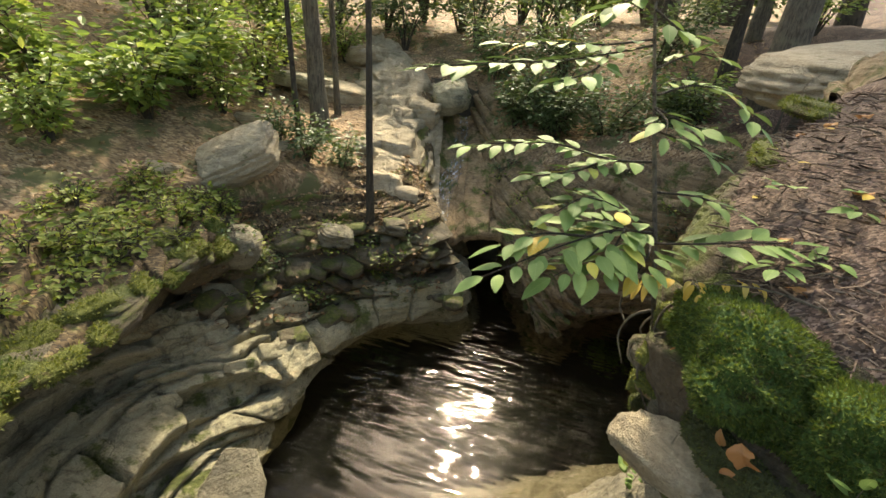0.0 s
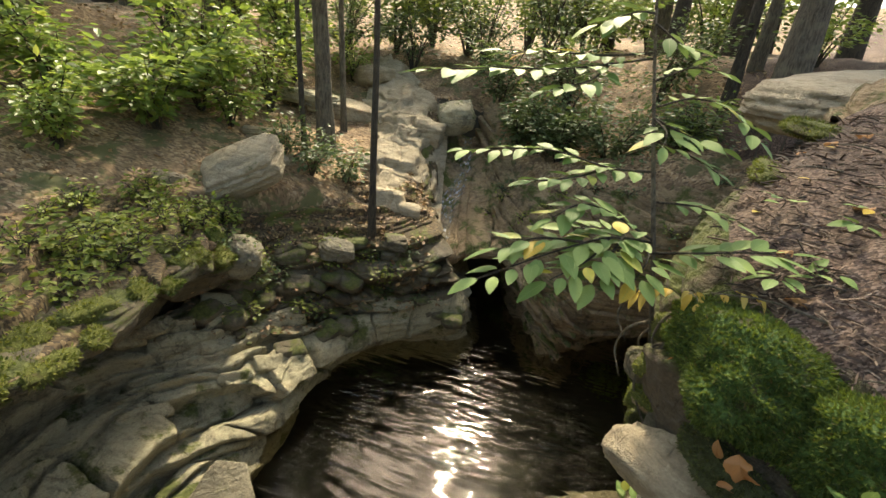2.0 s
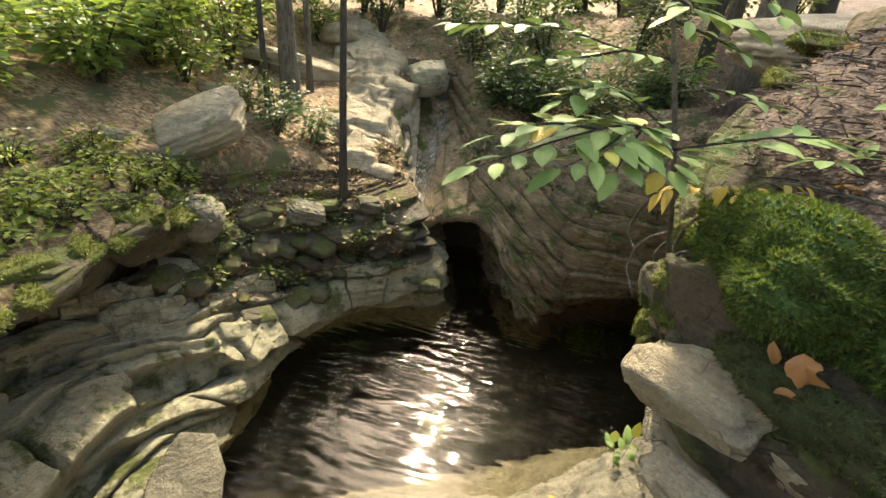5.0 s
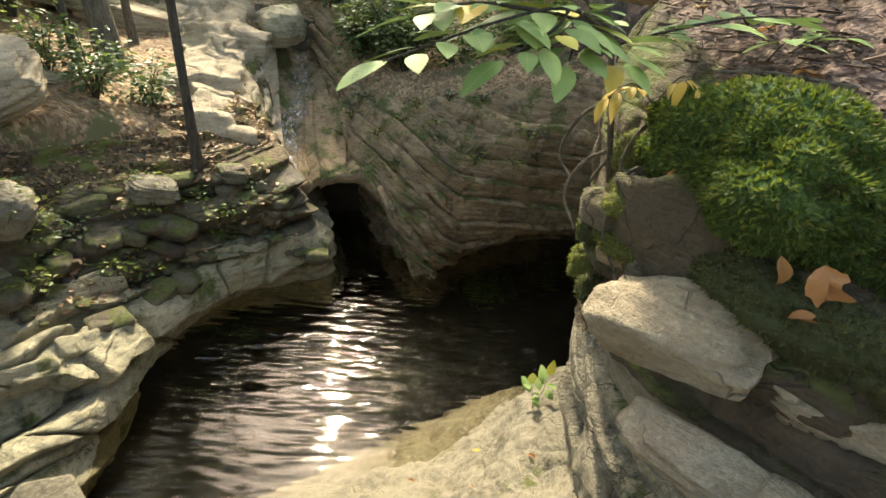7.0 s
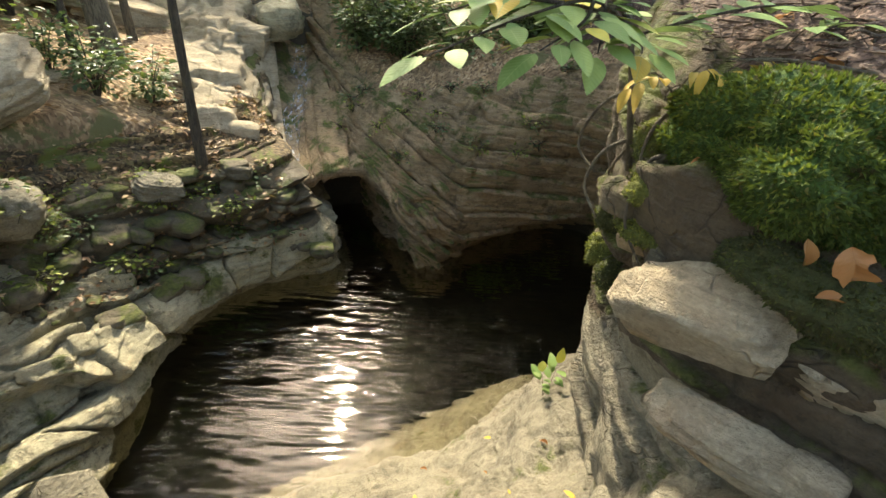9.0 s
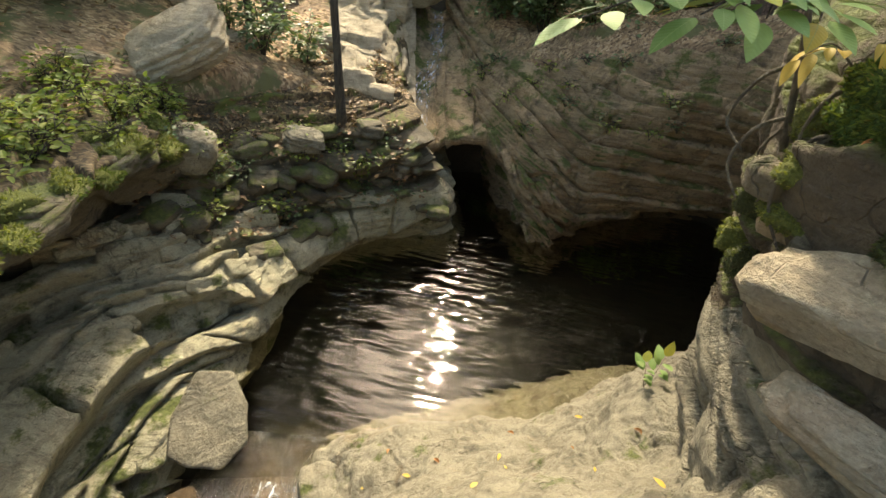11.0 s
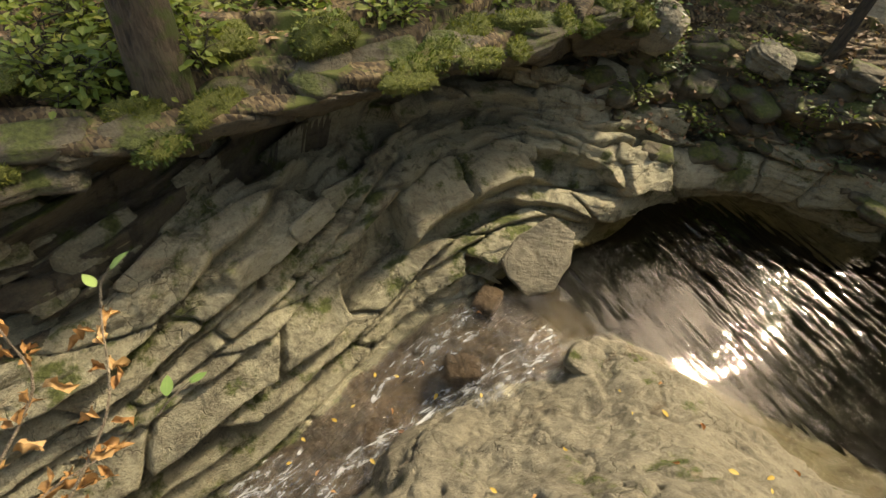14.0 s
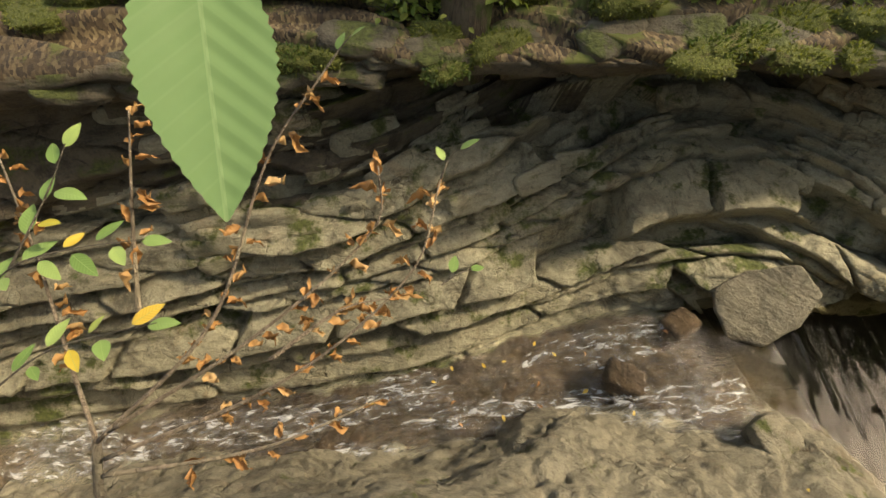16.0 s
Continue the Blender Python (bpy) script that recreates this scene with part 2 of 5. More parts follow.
def ground_material(name, a, b, c, d, scale=1.0, patch=None):
    """Litter: chips and leaf flakes of several browns over dark soil."""
    n = Nodes(name)
    v = n.add("ShaderNodeTexVoronoi", Scale=38 * scale, Randomness=1.0)
    stretch = n.add("ShaderNodeMapping")
    stretch.inputs["Scale"].default_value = (1.0, 2.2, 1.0)
    stretch.inputs["Rotation"].default_value = (0, 0, 0.6)
    n.link(n.pos(), stretch.inputs["Vector"])
    n.link(stretch.outputs[0], v.inputs["Vector"])
    s = n.add("ShaderNodeSeparateColor")
    n.link(v.outputs["Color"], s.inputs[0])
    col = n.ramp(s.outputs[0], [(0.0, a), (0.4, b), (0.75, c), (1.0, d)])
    col = n.mix(n.step(n.noise(2.2, 5), 0.4, 0.65), col, n.mix(0.6, col, a))
    if patch:
        col = n.mix(n.step(n.noise(1.7, 6, 0.7), 0.52, 0.6), col, patch)
    h = n.math("ADD", s.outputs[1], n.math("MULTIPLY", n.noise(60, 4), 0.6))
    return n.done(col, 0.9, n.bump(h, 0.014, 0.7))


def leaf_material(name, stops, gloss=0.4, through=0.3):
    n = Nodes(name)
    g = n.add("ShaderNodeNewGeometry")
    col = n.ramp(g.outputs["Random Per Island"], stops)
    col = n.mix(n.math("MULTIPLY", n.noise(45, 3), 0.35), col, tuple(0.6 * k for k in stops[0][1]))
    n.done(col, gloss)
    t = n.add("ShaderNodeBsdfTranslucent")
    n.link(n.mix(0.5, col, (0.25, 0.3, 0.03), "ADD"), t.inputs["Color"])
    m = n.add("ShaderNodeMixShader", Fac=through)
    out = n.tree.nodes["Material Output"]
    n.link(n.bsdf.outputs[0], m.inputs[1])
    n.link(t.outputs[0], m.inputs[2])
    n.link(m.outputs[0], out.inputs[0])
    return n.mat


def bark_material(name, dark, pale, moss=0.0):
    n = Nodes(name)
    st = n.add("ShaderNodeMapping")
    st.inputs["Scale"].default_value = (1, 1, 0.18)
    n.link(n.pos(), st.inputs["Vector"])
    f = n.noise(38, 6, 0.7, st.outputs[0], 0.6)
    col = n.ramp(f, [(0.35, dark), (0.62, pale)])
    col = n.mix(n.math("MULTIPLY", n.step(n.noise(5, 4), 0.5, 0.65), 0.5), col, (pale[0] * 1.2, pale[1] * 1.3, pale[2] * 1.2))
    if moss:
        col = n.mix(n.step(n.noise(6, 5), 0.62 - moss * 0.3, 0.75 - moss * 0.3), col, (0.07, 0.09, 0.02))
    return n.done(col, 0.9, n.bump(f, 0.05, 1.0))


def moss_material(name, dark, mid, bright):
    n = Nodes(name)
    f = n.noise(110, 4, 0.7)
    col = n.ramp(f, [(0.3, dark), (0.55, mid), (0.8, bright)])
    col = n.mix(n.step(n.noise(4, 5), 0.42, 0.62), col, n.mix(0.5, col, mid))
    col = n.mix(n.math("MULTIPLY", n.step(n.noise(9, 6, 0.7), 0.54, 0.66), 0.8), col, (0.075, 0.055, 0.022))
    return n.done(col, 0.95, n.bump(n.math("ADD", f, n.noise(35, 3)), 0.02, 0.9))


ROCK_L = rock_material("bedded_sandstone", (0.39, 0.36, 0.24), (0.25, 0.225, 0.145), (0.045, 0.038, 0.025), 0.45, 0.65, 0.8, 0.15, 0.25)
# brown upper wall rock, darkened so its colour carries the overhang's shade
ROCK_SHADED = rock_material("shaded_brown_rock", (0.155, 0.128, 0.08), (0.085, 0.068, 0.042), (0.024, 0.02, 0.013), 0.5, 0.7, 0.75, 0.15, 0.3)
ROCK_RIM = rock_material("dark_mossy_rim_rock", (0.15, 0.13, 0.085), (0.085, 0.07, 0.045), (0.025, 0.021, 0.015), 0.8, 0.8)
ROCK_R = rock_material("cave_sandstone", (0.36, 0.265, 0.155), (0.22, 0.148, 0.082), (0.055, 0.04, 0.024), 0.6, 0.7, 0.85, 0.0, 0.35)
ROCK_LEDGE = rock_material("pale_ledge_sandstone", (0.27, 0.245, 0.175), (0.17, 0.148, 0.10), (0.055, 0.045, 0.03), 0.2, 0.55, 0.85, 0.0, 0.25)
ROCK_TAN = rock_material("tan_sandstone", (0.46, 0.39, 0.27), (0.36, 0.29, 0.19), (0.15, 0.12, 0.075), 0.08, 0.3)
ROCK_WET = rock_material("wet_streambed_rock", (0.10, 0.07, 0.042), (0.055, 0.038, 0.024), (0.018, 0.015, 0.011), 0.0, 0.6, 0.35, 0.2)
ROCK_BANK = rock_material("mossy_bank_rock", (0.19, 0.155, 0.10), (0.10, 0.08, 0.05), (0.03, 0.025, 0.016), 0.6, 0.7, 0.85, 0.0, 0.15)
SOIL = rock_material("dark_root_soil", (0.125, 0.096, 0.06), (0.07, 0.054, 0.034), (0.022, 0.017, 0.011), 0.9, 0.7, 0.9, 0.0, 0.1)
BED = rock_material("silty_pool_bed", (0.075, 0.066, 0.043), (0.045, 0.041, 0.027), (0.016, 0.015, 0.01), 0.0, 0.4, 0.7)
MULCH = ground_material("mulch", (0.035, 0.022, 0.016), (0.10, 0.062, 0.043), (0.19, 0.125, 0.09), (0.30, 0.215, 0.16), 2.2)
LITTER = ground_material("leaf_litter", (0.10, 0.066, 0.038), (0.26, 0.17, 0.095), (0.40, 0.27, 0.15), (0.50, 0.37, 0.23), 0.6, (0.11, 0.11, 0.045))
RIM = ground_material("mossy_rim_litter", (0.03, 0.022, 0.013), (0.09, 0.06, 0.03), (0.17, 0.12, 0.06), (0.26, 0.2, 0.1), 0.8, (0.10, 0.115, 0.025))
MOSS = moss_material("deep_green_moss", (0.02, 0.045, 0.007), (0.055, 0.11, 0.018), (0.12, 0.2, 0.035))
MOSS_OLIVE = moss_material("olive_moss", (0.02, 0.026, 0.007), (0.05, 0.06, 0.016), (0.11, 0.12, 0.03))
MOSS_Y = moss_material("yellow_green_moss", (0.035, 0.045, 0.009), (0.11, 0.125, 0.022), (0.24, 0.24, 0.05))
BARK = bark_material("grey_bark", (0.05, 0.042, 0.03), (0.19, 0.16, 0.115))
BARK_DARK = bark_material("dark_bark", (0.02, 0.017, 0.013), (0.085, 0.07, 0.05))
BARK_MOSSY = bark_material("mossy_brown_bark", (0.035, 0.026, 0.017), (0.15, 0.115, 0.075), 0.45)

# ---- ground ----
LIP = [(-5.4, -9), (-4.8, -4), (-4.7, -2), (-4.6, -0.5), (-4.6, 0.6), (-4.6, 1.9), (-4.4, 3.2), (-3.8, 4.8), (-2.9, 5.8), (-1.9, 6.5), (-1.0, 7.0), (-0.5, 7.5),
       (-0.4, 8.2), (-0.45, 9.0), (-0.3, 10.8), (0.9, 11.0), (1.25, 9.6), (1.5, 9.0), (2.1, 8.2), (3.0, 7.8), (4.0, 7.6), (5.2, 7.0), (6.0, 5.4), (4.4, 3.2), (3.1, 2.3), (2.2, 1.6), (1.7, 1.0),
       (1.6, 0.5), (1.6, -0.6), (1.6, -3), (1.5, -9)]


def inside(x, y, poly):
    """Distance to the polygon's edge, positive inside."""
    p = np.array(poly, float)
    q = np.roll(p, -1, 0)
    best, odd = np.full(x.shape, 1e9), np.zeros(x.shape, bool)
    for a, b in zip(p, q):
        d = b - a
        t = np.clip(((x - a[0]) * d[0] + (y - a[1]) * d[1]) / (d @ d), 0, 1)
        best = np.minimum(best, np.hypot(x - a[0] - t * d[0], y - a[1] - t * d[1]))
        cross = ((a[1] > y) != (b[1] > y)) & (x < (b[0] - a[0]) * (y - a[1]) / (b[1] - a[1] + 1e-12) + a[0])
        odd ^= cross
    return np.where(odd, best, -best)


UPLAND = plate(
    [(-3.3, -2), (-3.2, 0.5), (-3.1, 2), (-2.6, 4), (-2.3, 5.4), (-0.9, 6.4), (-0.3, 7.4), (-2.3, 6.5), (-1.9, 8), (-1.8, 10.5), (-0.4, 9.5), (-5, 4), (-5, 8), (-2, 13), (-6, 0), (-8, 6), (-5, 14),
     (1.3, 8.6), (2.2, 8), (4, 7.6), (1.5, 12), (5, 10), (0.95, 1.1), (1.6, 2.1), (2.3, 3.3), (3, 1), (4, 4), (1, -2), (5, -2), (6, 6)],
    [1.9, 1.95, 2.0, 2.05, 2.0, 1.75, 1.85, 2.35, 2.5, 3.2, 2.8, 2.5, 3.3, 4.1, 2.3, 4.2, 5.0,
     2.3, 2.4, 2.8, 4.0, 4.2, 3.5, 3.8, 4.05, 4.05, 4.4, 3.35, 3.9, 4.6])


def ground_height(x, y):
    r = np.hypot(x, y - 4)
    near = UPLAND(np.clip(x, -9, 7), np.clip(y, -6, 15))
    far = 4.0 + 0.22 * np.maximum(r - 10, 0) ** 0.92
    k = np.clip((r - 7) / 7, 0, 1)
    k = k * k * (3 - 2 * k)
    up = near * (1 - k) + far * k
    p = np.stack([x, y, x * 0], -1)
    up = up + 0.10 * fbm(p, 1.1, 4, 11) * np.clip(r / 5, 0.3, 3) + 0.03 * fbm(p, 6, 3, 12)
    d = inside(x, y, LIP)
    drop = np.clip(d / 0.25, 0, 1)
    bed = -0.75 - 0.25 * np.clip((2.6 - y) / 3, 0, 4) + 0.08 * fbm(p, 3, 3, 15)
    bed = np.where(y > 8.7, 1.55 + 0.5 * (y - 8.7), bed) - 0.9 * np.clip((y - 3.0) / 1.2, 0, 1) * (y < 8.7)
    return up * (1 - drop) + bed * drop


def warped(n, inner, outer):
    t = np.linspace(-1, 1, n)
    return np.sign(t) * (inner * np.abs(t) + (outer - inner) * np.abs(t) ** 7)


gx, gy = np.meshgrid(warped(400, 9, 420), 3.5 + warped(400, 11, 420), indexing="ij")
gp = np.stack([gx, gy, ground_height(gx, gy)], -1)
ground = mesh_from("ground", gp, grid_faces(400, 400), LITTER)
ground.data.materials.append(MULCH)
ground.data.materials.append(BED)
fx = gp[:-1, :-1].reshape(-1, 3)
kind = np.where((fx[:, 0] > 0.3) & (fx[:, 1] < 3.5 + 1.1 * fx[:, 0] + 0.5 * vnoise(fx, 1.2, 77)), 1, 0)
kind = np.where(inside(fx[:, 0], fx[:, 1], LIP) > 0.1, 2, kind)
ground.data.polygons.foreach_set("material_index", kind)
tagged(ground, "forest floor of brown leaf litter and patchy moss", "ground", kind="structure")


SURFACE = {}


def cliff(name, sections, nu, nv, material, bed, thick, length, amount, label, s=0, lump=0.12, top=None, top_from=0.8, fine=0.3, upper=None, upper_from=0.5, blocks=False, fold=0.0):
    p = loft(sections, nu, nv)
    n = grid_normals(p)
    folded = p - np.stack([0 * p[..., 0], 0 * p[..., 0], fold * np.clip(2.5 - p[..., 0], 0, 2)], -1)
    if blocks:
        up = np.cumsum(np.linalg.norm(np.diff(p, axis=1, prepend=p[:, :1]), axis=-1), axis=1)
        along = np.cumsum(np.linalg.norm(np.diff(p[:, nv // 3], axis=0, prepend=p[:1, nv // 3]), axis=-1))
        d = courses(p, up, np.repeat(along[:, None], nv, 1), s) - 0.08
    else:
        d = strata(folded, bed, thick, length, amount, s)
    d = d + lump * fbm(p, 0.9, 3, s + 20) + 0.03 * fbm(p, 5, 4, s + 30) + 0.018 * fbm(p, 17, 2, s + 31)
    if top:
        v = np.arange(nv)[None, :] / nv
        d = d * np.clip((top_from + 0.02 - v) / 0.12, 0.3, 1)
    d = d + (0 if blocks else fine) * strata(folded, bed, thick * 0.28, length * 0.9, amount * 0.5, s + 50)
    p = p + n * d[..., None]
    ob = mesh_from(name, p, grid_faces(nu, nv), material)
    if top:
        ob.data.materials.append(top)
        c = p[:-1, :-1]
        v = np.arange(nv - 1)[None, :] / nv
        ragged = top_from + 0.035 * fbm(c, 3.0, 4, s + 60)
        slot = (v > ragged).astype(int)
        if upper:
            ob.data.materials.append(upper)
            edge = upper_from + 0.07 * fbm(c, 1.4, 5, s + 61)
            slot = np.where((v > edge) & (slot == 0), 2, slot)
        ob.data.polygons.foreach_set("material_index", slot.ravel())
    SURFACE[name] = (p, n)
    return tagged(ob, label, "rock wall", kind="structure")


LEFT = []
LEFT.append([(-2.3, -7, -2.0), (-2.9, -7, -0.6), (-3.4, -7, 0.6), (-3.8, -7, 1.4), (-4.0, -7, 2.0), (-5.6, -7, 2.2)])
LEFT.append([(-2.1, -2.6, -1.7), (-2.6, -2.5, -0.4), (-3.1, -2.5, 0.6), (-3.45, -2.5, 1.4), (-3.15, -2.5, 1.95), (-5.2, -2.5, 2.15)])
LEFT.append([(-1.8, -0.5, -1.5), (-2.4, -0.5, -0.2), (-2.95, -0.5, 0.8), (-3.5, -0.5, 1.4), (-3.0, -0.5, 1.9), (-5.2, -0.5, 2.15)])
LEFT.append([(-1.8, 0.6, -1.3), (-2.35, 0.6, 0.0), (-2.95, 0.6, 0.9), (-3.75, 0.6, 1.35), (-2.9, 0.6, 1.9), (-5.2, 0.6, 2.15)])
LEFT.append([(-1.9, 1.7, -1.0), (-2.35, 1.8, 0.1), (-3.05, 1.8, 0.9), (-3.95, 1.9, 1.35), (-2.55, 1.9, 1.95), (-5.2, 1.9, 2.2)])
LEFT.append([(-2.05, 2.9, -0.6), (-1.95, 3.0, 0.1), (-2.45, 3.0, 0.5), (-3.8, 3.2, 1.3), (-2.3, 3.05, 2.0), (-5.0, 3.4, 2.25)])
LEFT.append([(-2.0, 4.1, -0.9), (-1.55, 4.05, 0.15), (-1.9, 4.1, 0.75), (-3.0, 4.5, 1.4), (-2.3, 4.4, 2.0), (-4.4, 5.2, 2.35)])
LEFT.append([(-1.9, 5.5, -0.9), (-1.35, 5.0, 0.3), (-1.65, 5.1, 0.75), (-2.0, 5.4, 1.2), (-2.25, 5.65, 1.6), (-3.2, 6.4, 2.35)])
LEFT.append([(-1.1, 6.5, -0.9), (-0.8, 5.75, 0.35), (-1.1, 5.75, 0.8), (-1.4, 5.95, 1.2), (-1.5, 6.2, 1.55), (-2.1, 7.1, 2.2)])
LEFT.append([(-0.2, 6.8, -0.9), (-0.05, 6.1, 0.4), (-0.2, 6.0, 0.9), (-0.5, 6.15, 1.35), (-0.7, 6.35, 1.65), (-1.2, 7.4, 2.15)])
LEFT.append([(0.55, 6.55, -0.9), (0.55, 6.45, 0.3), (0.42, 6.35, 0.8), (0.3, 6.45, 1.2), (0.1, 6.7, 1.6), (-0.6, 7.6, 2.15)])
LEFT.append([(0.75, 7.1, -0.9), (0.55, 7.1, 0.3), (0.34, 7.1, 0.8), (0.14, 7.2, 1.2), (-0.02, 7.3, 1.7), (-0.6, 7.9, 2.2)])
LEFT.append([(0.75, 8.6, -0.9), (0.6, 8.6, 0.3), (0.4, 8.5, 0.9), (0.05, 8.4, 1.4), (-0.15, 8.4, 2.1), (-0.7, 8.5, 2.5)])
LEFT.append([(0.5, 10.8, 1.2), (0.25, 10.6, 1.9), (0.15, 10.4, 2.4), (0.0, 10.2, 2.8), (-0.1, 10.2, 3.1), (-0.7, 10.3, 3.2)])
# upper zone below the rim: recess shade painted in by a darker rock colour
west = cliff("wall_west", LEFT, 1060, 400, ROCK_L, (-0.15, -0.28, 0.95), 0.22, 1.3, 0.22, "bedded grey-tan sandstone gorge wall with dark open seams", 3, top=RIM, top_from=0.69, upper=ROCK_SHADED, upper_from=0.43, blocks=True)

RIGHT = []
RIGHT.append([(0.6, 11.0, 1.2), (0.75, 10.8, 1.9), (0.7, 10.6, 2.4), (0.75, 10.4, 2.9), (0.9, 10.5, 3.3), (1.5, 10.8, 3.6)])
RIGHT.append([(1.5, 8.8, -0.9), (1.45, 8.6, 0.3), (1.2, 8.4, 0.9), (0.95, 8.4, 1.4), (1.05, 8.6, 2.0), (1.9, 9.2, 2.7)])
RIGHT.append([(1.6, 7.2, -0.9), (1.72, 7.1, 0.2), (1.58, 7.1, 0.7), (1.2, 7.2, 1.2), (1.05, 7.6, 1.75), (1.9, 8.7, 2.6)])
RIGHT.append([(1.7, 6.3, -0.9), (1.72, 6.35, 0.2), (1.6, 6.6, 0.75), (1.3, 6.95, 1.28), (1.5, 7.3, 1.8), (2.2, 8.4, 2.6)])
RIGHT.append([(2.2, 6.0, -0.9), (2.1, 5.95, 0.1), (1.8, 6.2, 0.7), (1.7, 6.55, 1.3), (2.0, 6.95, 1.85), (2.6, 8.1, 2.7)])
RIGHT.append([(2.9, 6.8, -0.9), (2.8, 6.5, 0.12), (2.55, 6.15, 0.35), (2.45, 6.4, 1.3), (2.6, 6.7, 1.95), (3.1, 7.9, 2.9)])
RIGHT.append([(3.8, 7.0, -0.9), (3.8, 6.9, 0.25), (3.5, 6.25, 0.48), (3.3, 6.2, 1.4), (3.4, 6.4, 2.1), (3.9, 7.7, 3.1)])
RIGHT.append([(5.2, 6.9, -0.9), (5.0, 6.7, 0.3), (4.5, 6.0, 0.6), (4.3, 6.0, 1.5), (4.3, 6.1, 2.2), (5.4, 7.2, 3.5)])
RIGHT.append([(6.0, 5.6, -0.9), (5.8, 5.6, 0.3), (5.0, 5.3, 0.8), (4.8, 5.1, 1.7), (4.8, 5.0, 2.5), (6.2, 5.4, 4.2)])
RIGHT.append([(4.6, 4.2, -0.9), (4.3, 4.2, 0.5), (3.8, 4.0, 1.3), (3.5, 3.9, 2.4), (3.3, 3.9, 4.05), (4.6, 3.1, 4.4)])
RIGHT.append([(3.2, 3.4, -0.9), (3.0, 3.3, 0.5), (2.7, 3.1, 1.6), (2.5, 3.0, 2.6), (2.45, 3.0, 4.0), (3.5, 2.2, 4.3)])
east = cliff("wall_east", RIGHT, 680, 290, ROCK_R, (0.06, -0.08, 0.99), 0.24, 0.8, 0.12, "dark brown water-worn sandstone wall undercut above the pool", 17, top=LITTER, top_from=0.86, lump=0.22, fine=0.4, fold=0.55)

BANK = []
BANK.append([(3.2, 3.4, -0.9), (2.9, 3.2, 0.8), (2.55, 3.0, 1.7), (2.45, 2.9, 2.9), (2.4, 2.9, 4.0), (3.4, 2.2, 4.3)])
BANK.append([(1.9, 2.5, 0.5), (1.75, 2.35, 1.3), (1.6, 2.2, 1.9), (1.48, 2.15, 2.8), (1.45, 2.1, 3.72), (2.6, 1.6, 4.05)])
BANK.append([(1.45, 1.75, 1.2), (1.38, 1.7, 1.8), (1.22, 1.65, 2.3), (1.0, 1.62, 2.9), (0.98, 1.58, 3.5), (2.0, 1.1, 3.85)])
BANK.append([(1.1, 1.4, 1.7), (1.08, 1.38, 2.1), (1.0, 1.34, 2.5), (0.9, 1.28, 2.85), (0.83, 1.26, 3.36), (1.9, 0.9, 3.7)])
BANK.append([(0.95, 1.05, 1.9), (0.95, 1.03, 2.3), (0.92, 1.0, 2.6), (0.88, 1.0, 2.85), (0.9, 0.98, 3.24), (1.9, 0.6, 3.62)])
BANK.append([(0.85, 0.5, 2.0), (0.88, 0.55, 2.4), (0.9, 0.58, 2.7), (0.9, 0.6, 2.9), (1.02, 0.6, 3.2), (1.8, 0.4, 3.5)])
BANK.append([(0.75, -0.6, 2.0), (0.85, -0.6, 2.4), (0.92, -0.6, 2.7), (1.0, -0.6, 2.95), (1.12, -0.6, 3.2), (1.8, -0.6, 3.4)])
BANK.append([(0.9, -3, 2.0), (1.0, -3, 2.4), (1.1, -3, 2.7), (1.15, -3, 2.95), (1.25, -3, 3.2), (1.9, -3, 3.4)])
bank = cliff("bank_east", BANK, 460, 200, ROCK_LEDGE, (-0.5, 0.1, 0.85), 0.16, 0.5, 0.06, "dark mossy earth and stone bank under the mulch", 29, lump=0.08, top=MULCH, top_from=0.74, fine=0.12, upper=SOIL, upper_from=0.4)

LEDGE = plate(
    [(-1.25, 0.88), (-1.2, -0.15), (-1.65, -2.5), (-0.6, 2.9), (0.5, 3.1), (1.96, 3.21), (2.4, 3.6), (-0.39, 2.03), (0.74, 2.0), (1.29, 1.85), (1.41, 2.22), (-0.43, 0.89), (-0.83, -0.27),
     (0, 0), (-0.35, -0.2), (0.6, 0.8), (1.0, 1.3), (2.5, 2.8), (0, -2), (-1, -2.5), (-1.8, 0.9), (-1.8, -0.2), (0, 4), (2, 4.5), (-0.7, 3.5), (-2.3, -2.5), (3, 4.5), (1, -3)],
    [-0.2, -0.3, -0.75, 0.04, 0.06, 0.4, 0.1, 0.3, 0.7, 1.05, 0.95, 0.75, 0.8, 2.2, 1.5, 2.5, 2.1, 1.2, 2.2, 0.3, -1.3, -1.4, -1.9, -1.9, -1.3, -1.6, -1.9, 2.6])
lx, ly = np.meshgrid(np.linspace(-2.3, 3.0, 350), np.linspace(-3.5, 4.4, 460), indexing="ij")
lp = np.stack([lx, ly, LEDGE(lx, ly)], -1)
ln = grid_normals(lp)
lp = lp + ln * (strata(lp, (0.15, 0.55, 0.8), 0.6, 0.8, 0.022, 40, 0.55, 0.6) + 0.17 * fbm(lp, 1.0, 4, 41) + 0.09 * fbm(lp, 3.2, 5, 42) + 0.03 * fbm(lp, 11, 3, 45) - 0.06 * np.exp(-np.abs(fbm(lp, 1.7, 3, 43)) / 0.014) - 0.025 * np.exp(-np.abs(fbm(lp, 3.4, 3, 44)) / 0.022))[..., None]
ledge = mesh_from("rock_ledge", lp, grid_faces(350, 460), ROCK_LEDGE)
tagged(ledge, "broad pale tan sandstone ledge beside the pool", "rock ledge", kind="structure")

